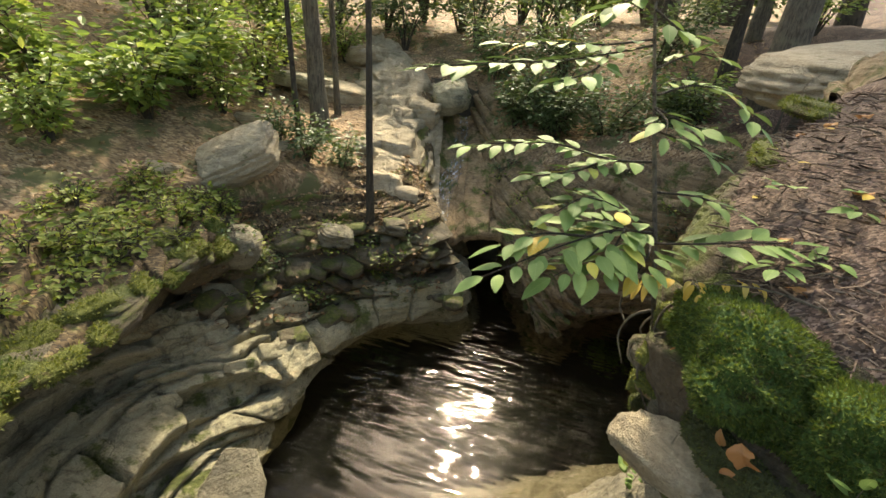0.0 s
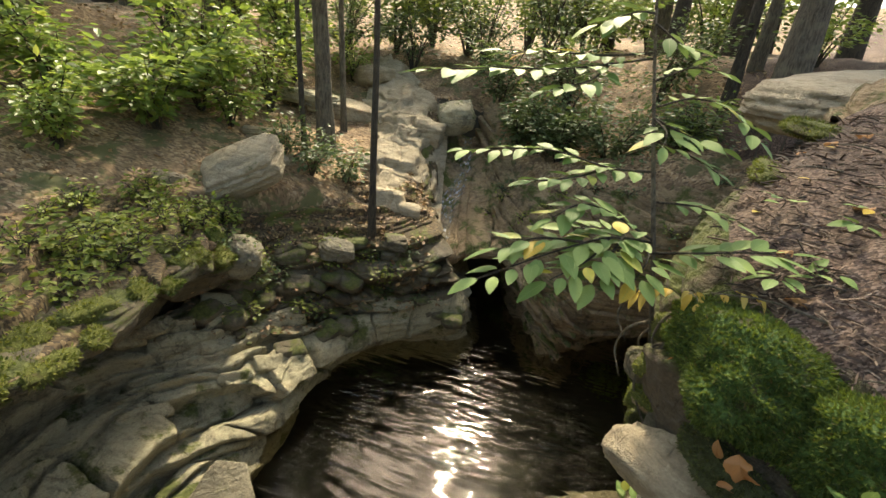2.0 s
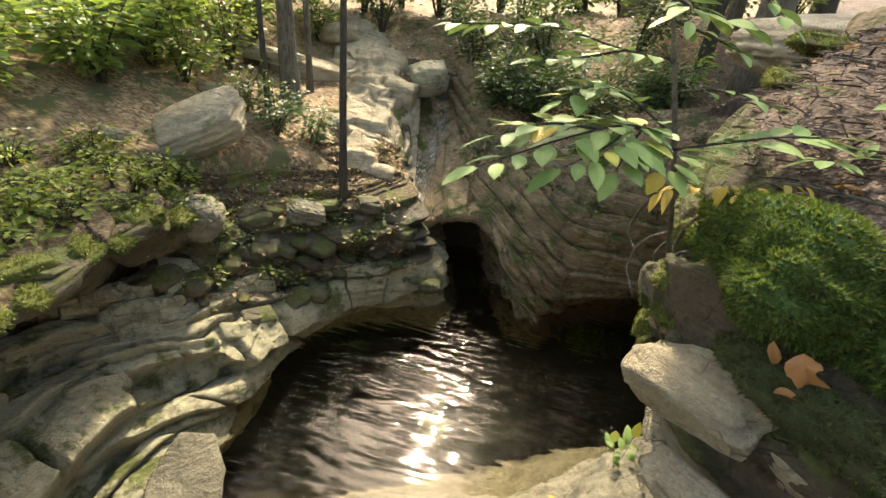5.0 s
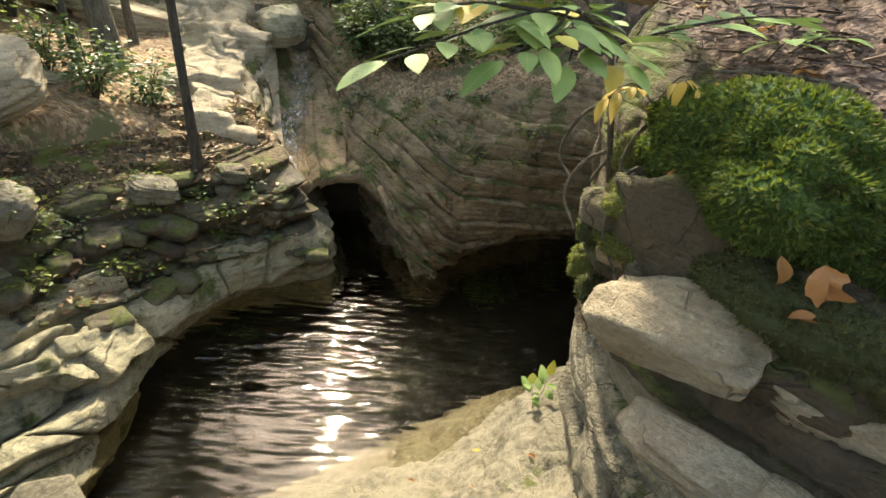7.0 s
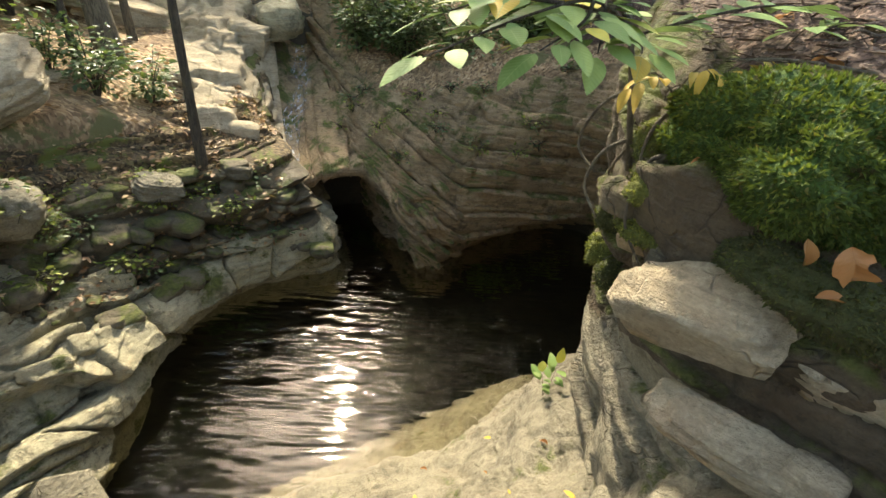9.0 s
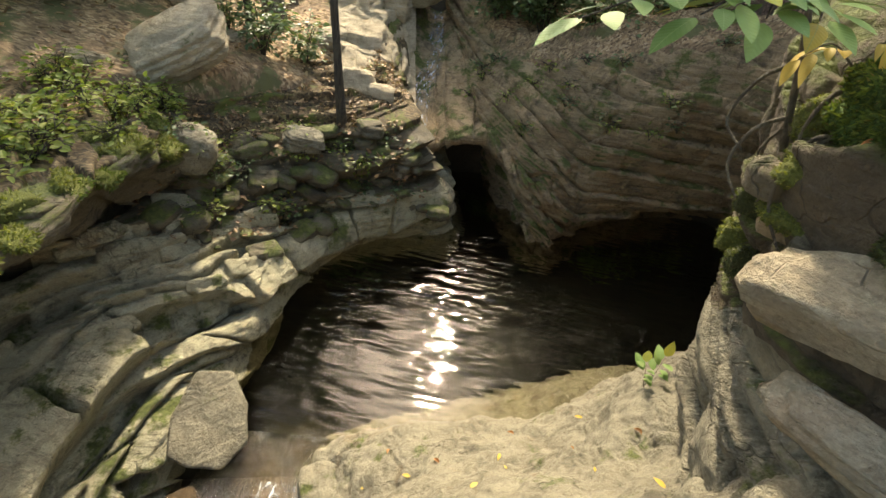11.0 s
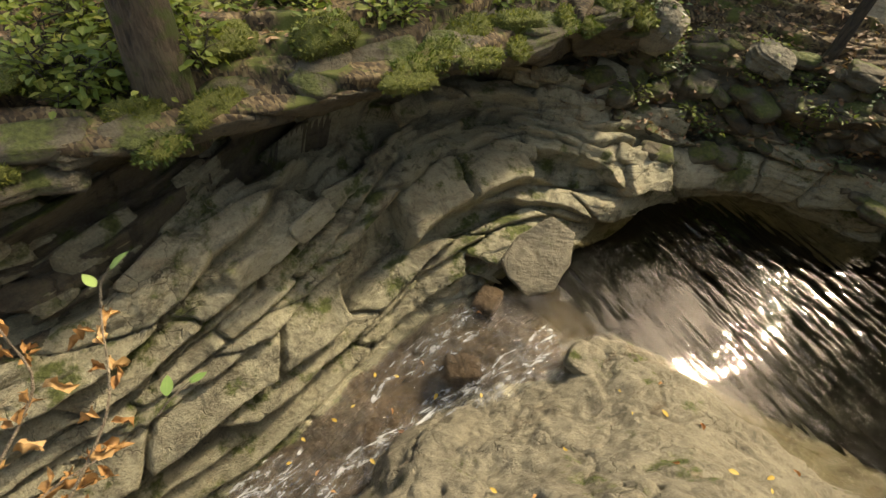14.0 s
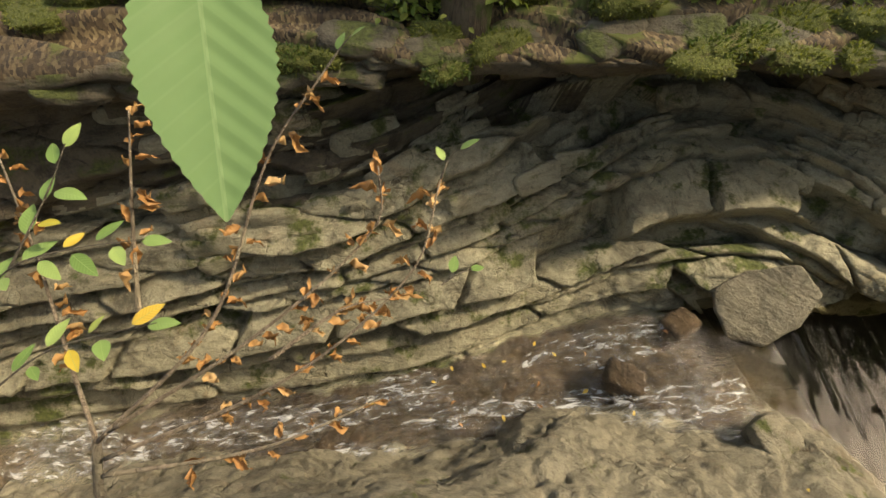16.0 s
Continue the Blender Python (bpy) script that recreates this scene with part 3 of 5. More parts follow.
# ---- water ----
n = Nodes("pool_water")
WATER = n.done((0.36, 0.34, 0.25), 0.02, n.bump(n.noise(30, 2, 0.5), 0.0003, 0.5), Transmission_Weight=1.0, IOR=1.33, Specular_IOR_Level=0.2)
wx, wy = np.meshgrid(np.linspace(-1.9, 6.0, 400), np.linspace(2.55, 8.9, 860), indexing="ij")
wq = np.stack([0.5 * (wx - 0.34 * wy), 1.8 * (wy + 0.34 * wx), wx * 0], -1)
bend = wq + 0.05 * np.stack([vnoise(wq, 3, 5), vnoise(wq, 3, 6), wx * 0], -1)
shore = np.interp(wx, [-0.7, 0.1, 0.8, 1.7, 2.3, 2.8, 3.3], [2.8, 3.0, 3.2, 3.38, 3.67, 4.0, 4.44])
calm = np.clip((wy - shore) / 0.4, 0.2, 1)
waves = calm * (0.0104 * vnoise(bend * (0.6, 1, 1), 12.0, 7) + 0.003 * vnoise(bend * (0.6, 1, 1), 20.0, 8)) * (0.85 + 0.5 * vnoise(wq, 0.9, 10))
pool = mesh_from("water_pool", np.stack([wx, wy, waves], -1), grid_faces(400, 860), WATER)
pool.visible_shadow = False
tagged(pool, "dark rippled pool with a bright band of sky reflection", "water", kind="structure")

# ---- stream and falls ----
BROOK = []
BROOK.append([(-1.55, 3.0, 0.0), (-1.2, 2.95, 0.0), (-0.85, 2.9, 0.0), (-0.5, 2.85, 0.0)])
BROOK.append([(-1.75, 2.5, -0.05), (-1.4, 2.45, -0.06), (-1.0, 2.4, -0.07), (-0.6, 2.4, -0.05)])
BROOK.append([(-2.0, 2.0, -0.14), (-1.6, 1.95, -0.16), (-1.2, 1.9, -0.2), (-0.8, 1.9, -0.16)])
BROOK.append([(-2.1, 1.5, -0.38), (-1.8, 1.45, -0.42), (-1.4, 1.35, -0.48), (-0.95, 1.3, -0.42)])
BROOK.append([(-2.2, 0.9, -0.54), (-1.8, 0.9, -0.56), (-1.5, 0.85, -0.56), (-1.05, 0.8, -0.52)])
BROOK.append([(-2.2, 0.2, -0.64), (-1.9, 0.2, -0.66), (-1.6, 0.15, -0.66), (-1.15, 0.1, -0.62)])
BROOK.append([(-2.3, -0.6, -0.76), (-1.95, -0.6, -0.78), (-1.65, -0.65, -0.78), (-1.25, -0.7, -0.74)])
BROOK.append([(-2.5, -2.0, -0.92), (-2.1, -2.0, -0.94), (-1.8, -2.0, -0.94), (-1.4, -2.0, -0.9)])
BROOK.append([(-3.1, -3.2, -1.12), (-2.6, -3.2, -1.12), (-2.2, -3.2, -1.12), (-1.6, -3.2, -1.1)])
BROOK.append([(-3.4, -7, -1.3), (-2.8, -7, -1.3), (-2.2, -7, -1.3), (-1.5, -7, -1.3)])
brook = loft(BROOK, 420, 90)
bedp = brook + np.stack([0 * brook[..., 0], 0 * brook[..., 0], -0.07 + 0.16 * fbm(brook, 1.9, 4, 71) + 0.03 * fbm(brook, 8, 3, 72)], -1)
bed_ob = mesh_from("streambed", bedp, grid_faces(420, 90, True), ROCK_WET)
tagged(bed_ob, "wet dark brown rock bed of the brook", "streambed", kind="structure")
n = Nodes("brook_water")
flow = n.add("ShaderNodeMapping")
flow.inputs["Scale"].default_value = (2.6, 0.8, 1)
n.link(n.pos(), flow.inputs["Vector"])
h = n.math("ADD", n.noise(12, 4, 0.6, flow.outputs[0], 0.5), n.math("MULTIPLY", n.noise(40, 3, 0.6, flow.outputs[0]), 0.3))
BROOK_WATER = n.done((0.9, 0.92, 0.9), 0.06, n.bump(h, 0.04, 0.8), Transmission_Weight=1.0, IOR=1.33, Specular_IOR_Level=0.35)
brook_water = mesh_from("water_brook", brook + np.stack([0 * brook[..., 0], 0 * brook[..., 0], 0.02 * fbm(brook * (1.6, 0.7, 1), 5, 3, 73)], -1), grid_faces(420, 90, True), BROOK_WATER)
brook_water.visible_shadow = False
tagged(brook_water, "clear brook running down over dark rock", "water", kind="structure")

n = Nodes("white_water")
strands = n.add("ShaderNodeAttribute")
strands.attribute_name = "flow"
st = n.add("ShaderNodeMapping")
st.inputs["Scale"].default_value = (2.4, 7.0, 1.0)
n.link(strands.outputs["Vector"], st.inputs["Vector"])
f = n.noise(3.0, 5, 0.65, st.outputs[0], 0.6)
FOAM = n.done(n.ramp(f, [(0.4, (0.4, 0.41, 0.41)), (0.7, (0.8, 0.82, 0.82))]), 0.3, n.bump(f, 0.02, 0.6), Alpha=n.math("MULTIPLY", n.step(f, 0.44, 0.7), 0.62))


def white_water(name, centre, widths, label, s=0, rough=0.02):
    """A thin sheet of broken white water along a line of places."""
    c = spline(centre, 90)
    w = spline([(k,) for k in widths], 90)[:, 0]
    t = np.gradient(c, axis=0)
    side = np.cross(t, (0, 0, 1.0))
    side[np.linalg.norm(side, axis=1) < 1e-6] = (1, 0, 0)
    side[:, 2] = 0
    side /= np.linalg.norm(side, axis=1, keepdims=True)
    v = np.linspace(-0.5, 0.5, 20)
    p = c[:, None] + side[:, None] * (w[:, None] * v[None])[..., None]
    p[..., 2] += 0.03 * (1 - 4 * v[None] ** 2) + rough * fbm(p, 12, 3, s)
    ob = mesh_from(name, p, grid_faces(90, 20, True), FOAM)
    run = np.concatenate([[0], np.cumsum(np.linalg.norm(np.diff(c, axis=0), axis=1))])
    uv = np.stack([np.repeat(run[:, None], 20, 1), w[:, None] * v[None] + s, 0 * p[..., 0]], -1)
    at = ob.data.attributes.new("flow", "FLOAT_VECTOR", "POINT")
    at.data.foreach_set("vector", uv.ravel())
    ob.visible_shadow = False
    return tagged(ob, label, "white water", kind="structure")


white_water("waterfall", [(0.65, 10.6, 2.55), (0.5, 9.6, 2.15), (0.4, 9.0, 1.92), (0.22, 8.4, 1.66), (0.14, 7.7, 1.36), (0.2, 7.25, 1.2), (0.32, 7.02, 1.0), (0.48, 6.92, 0.6), (0.62, 6.9, 0.2), (0.72, 6.85, 0.0)],
            [0.6, 0.6, 0.55, 0.46, 0.4, 0.34, 0.28, 0.22, 0.24, 0.4], "narrow white waterfall running down a rock chute", 3)
white_water("rapid", [(-1.05, 2.5, -0.03), (-1.15, 1.95, -0.16), (-1.25, 1.6, -0.33), (-1.35, 1.35, -0.47), (-1.4, 1.15, -0.51)], [0.3, 0.26, 0.3, 0.4, 0.25], "short white fall below the pool's outlet", 5)
white_water("rapid", [(-1.75, 2.3, -0.06), (-1.85, 1.8, -0.25), (-1.9, 1.4, -0.42), (-1.85, 1.0, -0.52)], [0.12, 0.16, 0.16, 0.1], "thin white strand of water beside the wall", 8)
white_water("rapid", [(-1.75, 0.35, -0.6), (-1.8, -0.2, -0.68), (-1.85, -0.8, -0.78), (-1.95, -1.6, -0.86), (-2.05, -2.4, -0.95)], [0.16, 0.28, 0.3, 0.28, 0.3], "white rapid running in a narrow rock channel", 11)
white_water("rapid", [(-2.1, -2.7, -1.0), (-2.2, -3.1, -1.07), (-2.3, -3.5, -1.1)], [0.4, 0.6, 0.5], "white churn where the brook drops", 14)

rng = np.random.default_rng(44)
for k in range(7):
    i0, j0 = int(rng.uniform(25, 260)), rng.uniform(12, 76)
    run = int(rng.uniform(30, 60))
    line = [brook[min(i0 + run * m // 3, 410), int(np.clip(j0 + rng.normal(0, 1.2), 4, 84))] + (0, 0, 0.012) for m in range(4)]
    white_water("rapid", line, [0.05, rng.uniform(0.12, 0.26), rng.uniform(0.14, 0.3), 0.06], "broken white strand on the dark brook", 20 + k)

# rock over the arch, with the chute in its top
cu, cv = np.meshgrid(np.linspace(0, 1, 150), np.linspace(0, 1, 220), indexing="ij")
ax = -0.25 + 1.75 * cu
ay = 6.95 + 4.0 * cv
trough = np.exp(-((ax - np.interp(ay, [6.9, 7.3, 7.8, 8.5, 9.0, 11], [0.25, 0.2, 0.14, 0.24, 0.4, 0.65])) / 0.28) ** 2)
az = np.interp(ay, [6.9, 7.1, 7.4, 7.8, 8.5, 9.0, 10, 11], [1.3, 1.36, 1.43, 1.54, 1.82, 2.05, 2.45, 2.85]) - 0.16 * trough + 0.25 * np.clip(ax - 0.8, 0, 1) ** 1.2
ap = np.stack([ax, ay, az], -1)
ap[..., 2] += strata(ap, (0.3, -0.3, 0.9), 0.12, 0.5, 0.06, 88) + 0.05 * fbm(ap, 3, 4, 89)
low = ap.copy()
low[..., 2] = np.minimum(ap[..., 2] - 0.12, np.interp(ay, [6.9, 7.2, 8.6], [1.2, 1.22, 1.0])) - 0.4 * np.clip(np.abs(ax - 0.75) - 0.3, 0, 1)
nu_, nv_ = 150, 220
faces = grid_faces(nu_, nv_).tolist() + (grid_faces(nu_, nv_, True) + nu_ * nv_).tolist()
front = [[i * nv_, (i + 1) * nv_, (i + 1) * nv_ + nu_ * nv_, i * nv_ + nu_ * nv_] for i in range(nu_ - 1)]
arch = mesh_from("rock_arch", np.concatenate([ap.reshape(-1, 3), low.reshape(-1, 3)]), faces + [f[::-1] for f in front], ROCK_R)
tagged(arch, "water-worn rock arch with a chute over a dark cave", "rock arch", kind="structure")


# ---- stones ----
def stone_mesh(name, material, seed, boxy=0.5, rough=0.10, cuts=4, thick=0.25):
    bm = bmesh.new()
    bmesh.ops.create_icosphere(bm, subdivisions=cuts, radius=1)
    p = np.array([v.co[:] for v in bm.verts])
    m = np.abs(p).max(1, keepdims=True)
    p = p * (1 - boxy) + boxy * p / m * 0.85
    p = p + p * (rough * 1.6 * fbm(p + seed * 3.7, 1.1, 3, seed)[:, None]) + p * (strata(p + seed, (0.1, 0.2, 0.97), thick, 1.2, rough * 0.45, seed)[:, None]) + p * (0.05 * fbm(p + seed, 6, 3, seed)[:, None])
    for v, q in zip(bm.verts, p):
        v.co = q
    me = bpy.data.meshes.new(name)
    bm.to_mesh(me)
    bm.free()
    me.polygons.foreach_set("use_smooth", np.ones(len(me.polygons), bool))
    me.materials.append(material)
    return me


def boulder(label, at, size, turn=(0, 0, 0), material=None, seed=1, boxy=0.55, rough=0.1, group=""):
    ob = new("boulder", stone_mesh("boulder", material or ROCK_TAN, seed, boxy, rough, 5 if max(size) > 0.25 else 4))
    ob.matrix_world = pose(*at, *turn) @ Matrix.Diagonal((*size, 1))
    return tagged(ob, label, "boulder", group)


SLOPE = "boulders on the slope"


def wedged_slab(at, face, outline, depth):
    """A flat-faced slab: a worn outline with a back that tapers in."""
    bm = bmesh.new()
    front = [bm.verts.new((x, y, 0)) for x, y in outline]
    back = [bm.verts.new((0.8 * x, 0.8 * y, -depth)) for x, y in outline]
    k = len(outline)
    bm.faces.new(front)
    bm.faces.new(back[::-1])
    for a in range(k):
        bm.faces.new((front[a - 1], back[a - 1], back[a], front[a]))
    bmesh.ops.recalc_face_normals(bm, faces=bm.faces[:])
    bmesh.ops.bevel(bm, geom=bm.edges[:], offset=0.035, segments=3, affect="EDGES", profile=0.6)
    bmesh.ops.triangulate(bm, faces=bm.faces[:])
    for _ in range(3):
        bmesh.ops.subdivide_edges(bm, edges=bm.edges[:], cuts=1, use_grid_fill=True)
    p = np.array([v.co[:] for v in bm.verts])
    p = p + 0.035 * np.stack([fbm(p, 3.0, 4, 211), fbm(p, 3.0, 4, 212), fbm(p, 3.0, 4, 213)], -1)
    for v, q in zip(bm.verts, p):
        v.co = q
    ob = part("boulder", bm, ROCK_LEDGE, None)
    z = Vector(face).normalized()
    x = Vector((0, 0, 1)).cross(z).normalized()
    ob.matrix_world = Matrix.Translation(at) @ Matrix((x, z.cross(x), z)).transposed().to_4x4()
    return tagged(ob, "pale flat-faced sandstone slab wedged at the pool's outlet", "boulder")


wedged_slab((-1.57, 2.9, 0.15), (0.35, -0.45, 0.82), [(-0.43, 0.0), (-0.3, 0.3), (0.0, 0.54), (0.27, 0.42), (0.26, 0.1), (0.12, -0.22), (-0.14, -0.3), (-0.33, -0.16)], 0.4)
boulder("big angular tan boulder on the leafy slope", (-2.62, 6.15, 2.5), (0.62, 0.42, 0.26), (28, -28, 8), ROCK_TAN, 22, 0.55, 0.14, SLOPE)
boulder("rounded tan rock at the overhang's end", (-2.2, 4.95, 1.76), (0.24, 0.3, 0.26), (0, 20, 20), ROCK_LEDGE, 23, 0.3, 0.1, SLOPE)
boulder("small tan rock under the thin tree", (-1.32, 6.0, 1.52), (0.26, 0.2, 0.13), (12, 14, 25), ROCK_LEDGE, 24, 0.4, 0.22, SLOPE)
boulder("flat tan slab among the trees", (-2.1, 9.7, 3.05), (0.75, 0.5, 0.18), (6, 10, 12), ROCK_TAN, 25, 0.7, 0.08, SLOPE)
boulder("flat dark slab among the trees", (-2.6, 9.5, 3.2), (0.6, 0.5, 0.16), (-4, 6, -10), ROCK_L, 26, 0.7, 0.08, SLOPE)
ox, oy = np.meshgrid(np.linspace(-2.3, 0.1, 200), np.linspace(6.7, 12.4, 420), indexing="ij")
mid = np.interp(oy, [6.7, 8, 9.5, 11, 12.4], [-0.72, -0.72, -0.8, -1.15, -1.5])
half = np.interp(oy, [6.7, 7.3, 9, 10.5, 12.4], [0.25, 0.5, 0.62, 0.85, 0.6])
flat_ = np.stack([ox, oy, ox * 0], -1)
rise = UPLAND(ox, oy) + 0.30 * (1 - ((ox - mid) / half + 0.35 * fbm(flat_, 2.2, 3, 95)) ** 2) - 0.5 * np.clip((6.95 - oy) / 0.25, 0, 1) + 0.08 * fbm(flat_, 2.0, 3, 91)
step_ = rise / 0.26 + 2.2 * fbm(flat_, 0.9, 4, 92)
frac = step_ - np.floor(step_)
rise = rise + 0.2 * (np.clip((frac - 0.72) / 0.28, 0, 1) - frac) * 0.75
op = np.stack([ox, oy, np.maximum(rise, UPLAND(ox, oy) - 0.35)], -1)
on = grid_normals(op)
op = op + on * (strata(op, (0.2, -0.3, 0.9), 0.3, 0.7, 0.05, 93, 0.3, 0.6) + 0.02 * fbm(op, 6, 4, 94))[..., None]
outcrop = mesh_from("rock_outcrop", op, grid_faces(200, 420), ROCK_TAN)
tagged(outcrop, "stepped pale tan sandstone outcrop beside the chute", "rock outcrop", kind="structure")
for k, (x, y, z, a, b, c) in enumerate([(-0.45, 7.05, 1.82, 0.24, 0.22, 0.16), (-1.15, 8.1, 2.38, 0.25, 0.2, 0.14), (-0.3, 9.4, 2.75, 0.3, 0.35, 0.3), (-1.7, 11.3, 3.6, 0.7, 0.45, 0.25)]):
    boulder("weathered tan rock beside the chute", (x, y, z), (a, b, c), (12 * math.sin(k), 10 * math.cos(2 * k), 40 * k), ROCK_TAN, 30 + k, 0.5, 0.18, SLOPE)
for k, (x, y, z, a, b, c) in enumerate([(-3.0, 6.5, 2.36, 0.5, 0.35, 0.1), (-2.7, 7.1, 2.5, 0.5, 0.4, 0.12), (-3.5, 6.0, 2.35, 0.35, 0.3, 0.1), (-2.95, 7.8, 2.7, 0.5, 0.4, 0.12)]):
    boulder("low pale rock showing through the leaf litter", (x, y, z), (a, b, c), (6, 12, 35 * k), ROCK_TAN, 75 + k, 0.4, 0.16, SLOPE)
boulder("mossy rock above the chute", (0.25, 10.0, 3.05), (0.42, 0.5, 0.32), (10, -10, 0), ROCK_L, 45, 0.4, 0.12, SLOPE)
boulder("long rounded tan boulder under the moss", (0.78, 1.04, 3.01), (0.1, 0.2, 0.085), (-8, -28, 32), ROCK_TAN, 46, 0.55, 0.2)
boulder("pale layered slab in the bank", (0.98, 0.72, 3.0), (0.07, 0.2, 0.05), (-6, -22, 30), ROCK_TAN, 47, 0.6, 0.2)
boulder("pinkish layered stone in the bank", (0.8, 0.86, 2.78), (0.07, 0.2, 0.06), (12, -30, 28), ROCK_TAN, 48, 0.6, 0.2)
boulder("grey lichened stone below the moss", (0.84, 1.22, 3.02), (0.04, 0.05, 0.07), (0, -8, 20), ROCK_LEDGE, 49, 0.55, 0.1)
boulder("small pale stone in the bank", (0.86, 0.74, 2.8), (0.05, 0.06, 0.045), (0, 0, 20), ROCK_TAN, 50, 0.5)
boulder("brown stone in the undercut bank", (0.86, 1.33, 3.05), (0.06, 0.08, 0.05), (0, 0, 40), ROCK_R, 51, 0.5)
boulder("mossy brown stone in the undercut bank", (0.83, 1.4, 3.14), (0.07, 0.08, 0.06), (0, 10, 0), ROCK_BANK, 52, 0.4)
boulder("wide pale rock slab in the mulch", (4.0, 4.6, 4.12), (1.4, 0.7, 0.26), (4, -7, 25), ROCK_TAN, 53, 0.55, 0.06)
boulder("wet brown rock in the brook", (-1.75, 2.35, -0.12), (0.14, 0.18, 0.12), (0, 0, 20), ROCK_WET, 54)
boulder("wet brown rock in the brook", (-1.45, 1.75, -0.3), (0.2, 0.16, 0.12), (0, 0, 50), ROCK_WET, 55)
boulder("olive rock at the brook's outlet", (-0.72, 2.45, 0.02), (0.18, 0.2, 0.1), (0, 0, 10), ROCK_LEDGE, 56)

# loose slabs that lie on the courses of the west wall
rng = np.random.default_rng(5)
slab_meshes = [stone_mesh("slab", ROCK_L, 60 + k, 0.8, 0.16, 3, 0.7) for k in range(7)]
sp, sn = SURFACE["wall_west"]
for k in range(120):
    u, v = rng.uniform(0.2, 0.62), rng.uniform(0.3, 0.58)
    i, j = int(u * 1059), int(v * 399)
    at, nrm = Vector(sp[i, j]), Vector(sn[i, j])
    if at.z < 0.3:
        continue
    x = Vector(sp[min(i + 12, 1059), j] - sp[i - 12, j]).normalized()
    x = (x - nrm * x.dot(nrm)).normalized()
    turn = Matrix((x, nrm.cross(x), nrm)).transposed().to_4x4()
    big = rng.uniform(0.45, 1.0)
    ob = new("slab", slab_meshes[k % 7])
    ob.matrix_world = Matrix.Translation(at - nrm * 0.01) @ turn @ pose(0, 0, 0, rng.uniform(8, 30), rng.uniform(-8, 8), rng.uniform(-14, 14)) @ Matrix.Diagonal((0.32 * big * rng.uniform(0.6, 1.2), 0.13 * big, 0.07 * big, 1))
    ob.parent = west


rim_meshes = [stone_mesh("slab", ROCK_RIM, 180 + k, 0.6, 0.16, 3, 0.5) for k in range(6)]
for k in range(64):
    u, v = rng.uniform(0.2, 0.62), rng.uniform(0.66, 0.76)
    at = Vector(sp[int(u * 1059), int(v * 399)])
    big = rng.uniform(0.35, 1.0) ** 1.3
    ob = new("slab", rim_meshes[k % 6])
    ob.matrix_world = Matrix.Translation(at + Vector((-0.06, 0, -0.03))) @ pose(0, 0, 0, rng.uniform(-14, 14) + 12, rng.uniform(-14, 10), rng.uniform(60, 120)) @ Matrix.Diagonal((0.34 * big, 0.2 * big, 0.075 * big, 1))
    ob.parent = west
for k in range(90):
    u, v = rng.uniform(0.56, 0.76), rng.uniform(0.34, 0.72)
    at = Vector(sp[int(u * 1059), int(v * 399)])
    big = rng.uniform(0.3, 1.0) ** 1.4
    ob = new("slab", rim_meshes[k % 6])
    ob.matrix_world = Matrix.Translation(at) @ pose(0, 0, 0, rng.uniform(-25, 25) + 10, rng.uniform(-20, 20), rng.uniform(0, 180)) @ Matrix.Diagonal((0.26 * big, 0.18 * big, 0.10 * big, 1))
    ob.parent = west
ep, en = SURFACE["wall_east"]
east_meshes = [stone_mesh("slab", ROCK_R, 190 + k, 0.6, 0.14, 3, 0.5) for k in range(5)]
tilted = Vector((0.55, -0.35, 0.75)).normalized()
for k in range(46):
    u, v = rng.uniform(0.27, 0.46), rng.uniform(0.16, 0.62)
    i, j = int(u * 679), int(v * 289)
    nrm = Vector(en[i, j])
    x = nrm.cross(tilted).normalized()
    turn = Matrix((x, tilted.cross(x), tilted)).transposed().to_4x4()
    big = rng.uniform(0.4, 1.0)
    ob = new("slab", east_meshes[k % 5])
    ob.matrix_world = Matrix.Translation(Vector(ep[i, j]) - nrm * 0.03) @ turn @ pose(0, 0, 0, rng.uniform(-10, 10), rng.uniform(-10, 10), rng.uniform(-20, 20)) @ Matrix.Diagonal((0.3 * big, 0.12 * big, 0.06 * big, 1))
    ob.parent = east


# ---- leaves and wood ----
GREEN = leaf_material("green_leaf", [(0.0, (0.08, 0.14, 0.03)), (0.45, (0.15, 0.24, 0.06)), (0.8, (0.24, 0.33, 0.09)), (1.0, (0.38, 0.40, 0.09))], 0.45, 0.4)
DARK_GREEN = leaf_material("dark_glossy_leaf", [(0.0, (0.035, 0.07, 0.028)), (0.5, (0.07, 0.13, 0.055)), (1.0, (0.14, 0.21, 0.09))], 0.45, 0.25)
CANOPY = leaf_material("canopy_leaf", [(0.0, (0.025, 0.055, 0.012)), (0.6, (0.06, 0.12, 0.025)), (1.0, (0.12, 0.19, 0.04))], 0.5, 0.35)
FERN = leaf_material("seedling_leaf", [(0.0, (0.08, 0.13, 0.02)), (0.6, (0.19, 0.25, 0.045)), (1.0, (0.36, 0.36, 0.08))], 0.55, 0.35)
FALLEN = leaf_material("fallen_leaf", [(0.0, (0.12, 0.065, 0.035)), (0.4, (0.28, 0.16, 0.085)), (0.75, (0.46, 0.28, 0.15)), (1.0, (0.55, 0.40, 0.22))], 0.6, 0.1)
FROND = leaf_material("moss_frond", [(0.0, (0.022, 0.045, 0.008)), (0.45, (0.06, 0.105, 0.017)), (0.8, (0.11, 0.17, 0.03)), (0.93, (0.2, 0.25, 0.05)), (1.0, (0.16, 0.11, 0.04))], 0.7, 0.25)
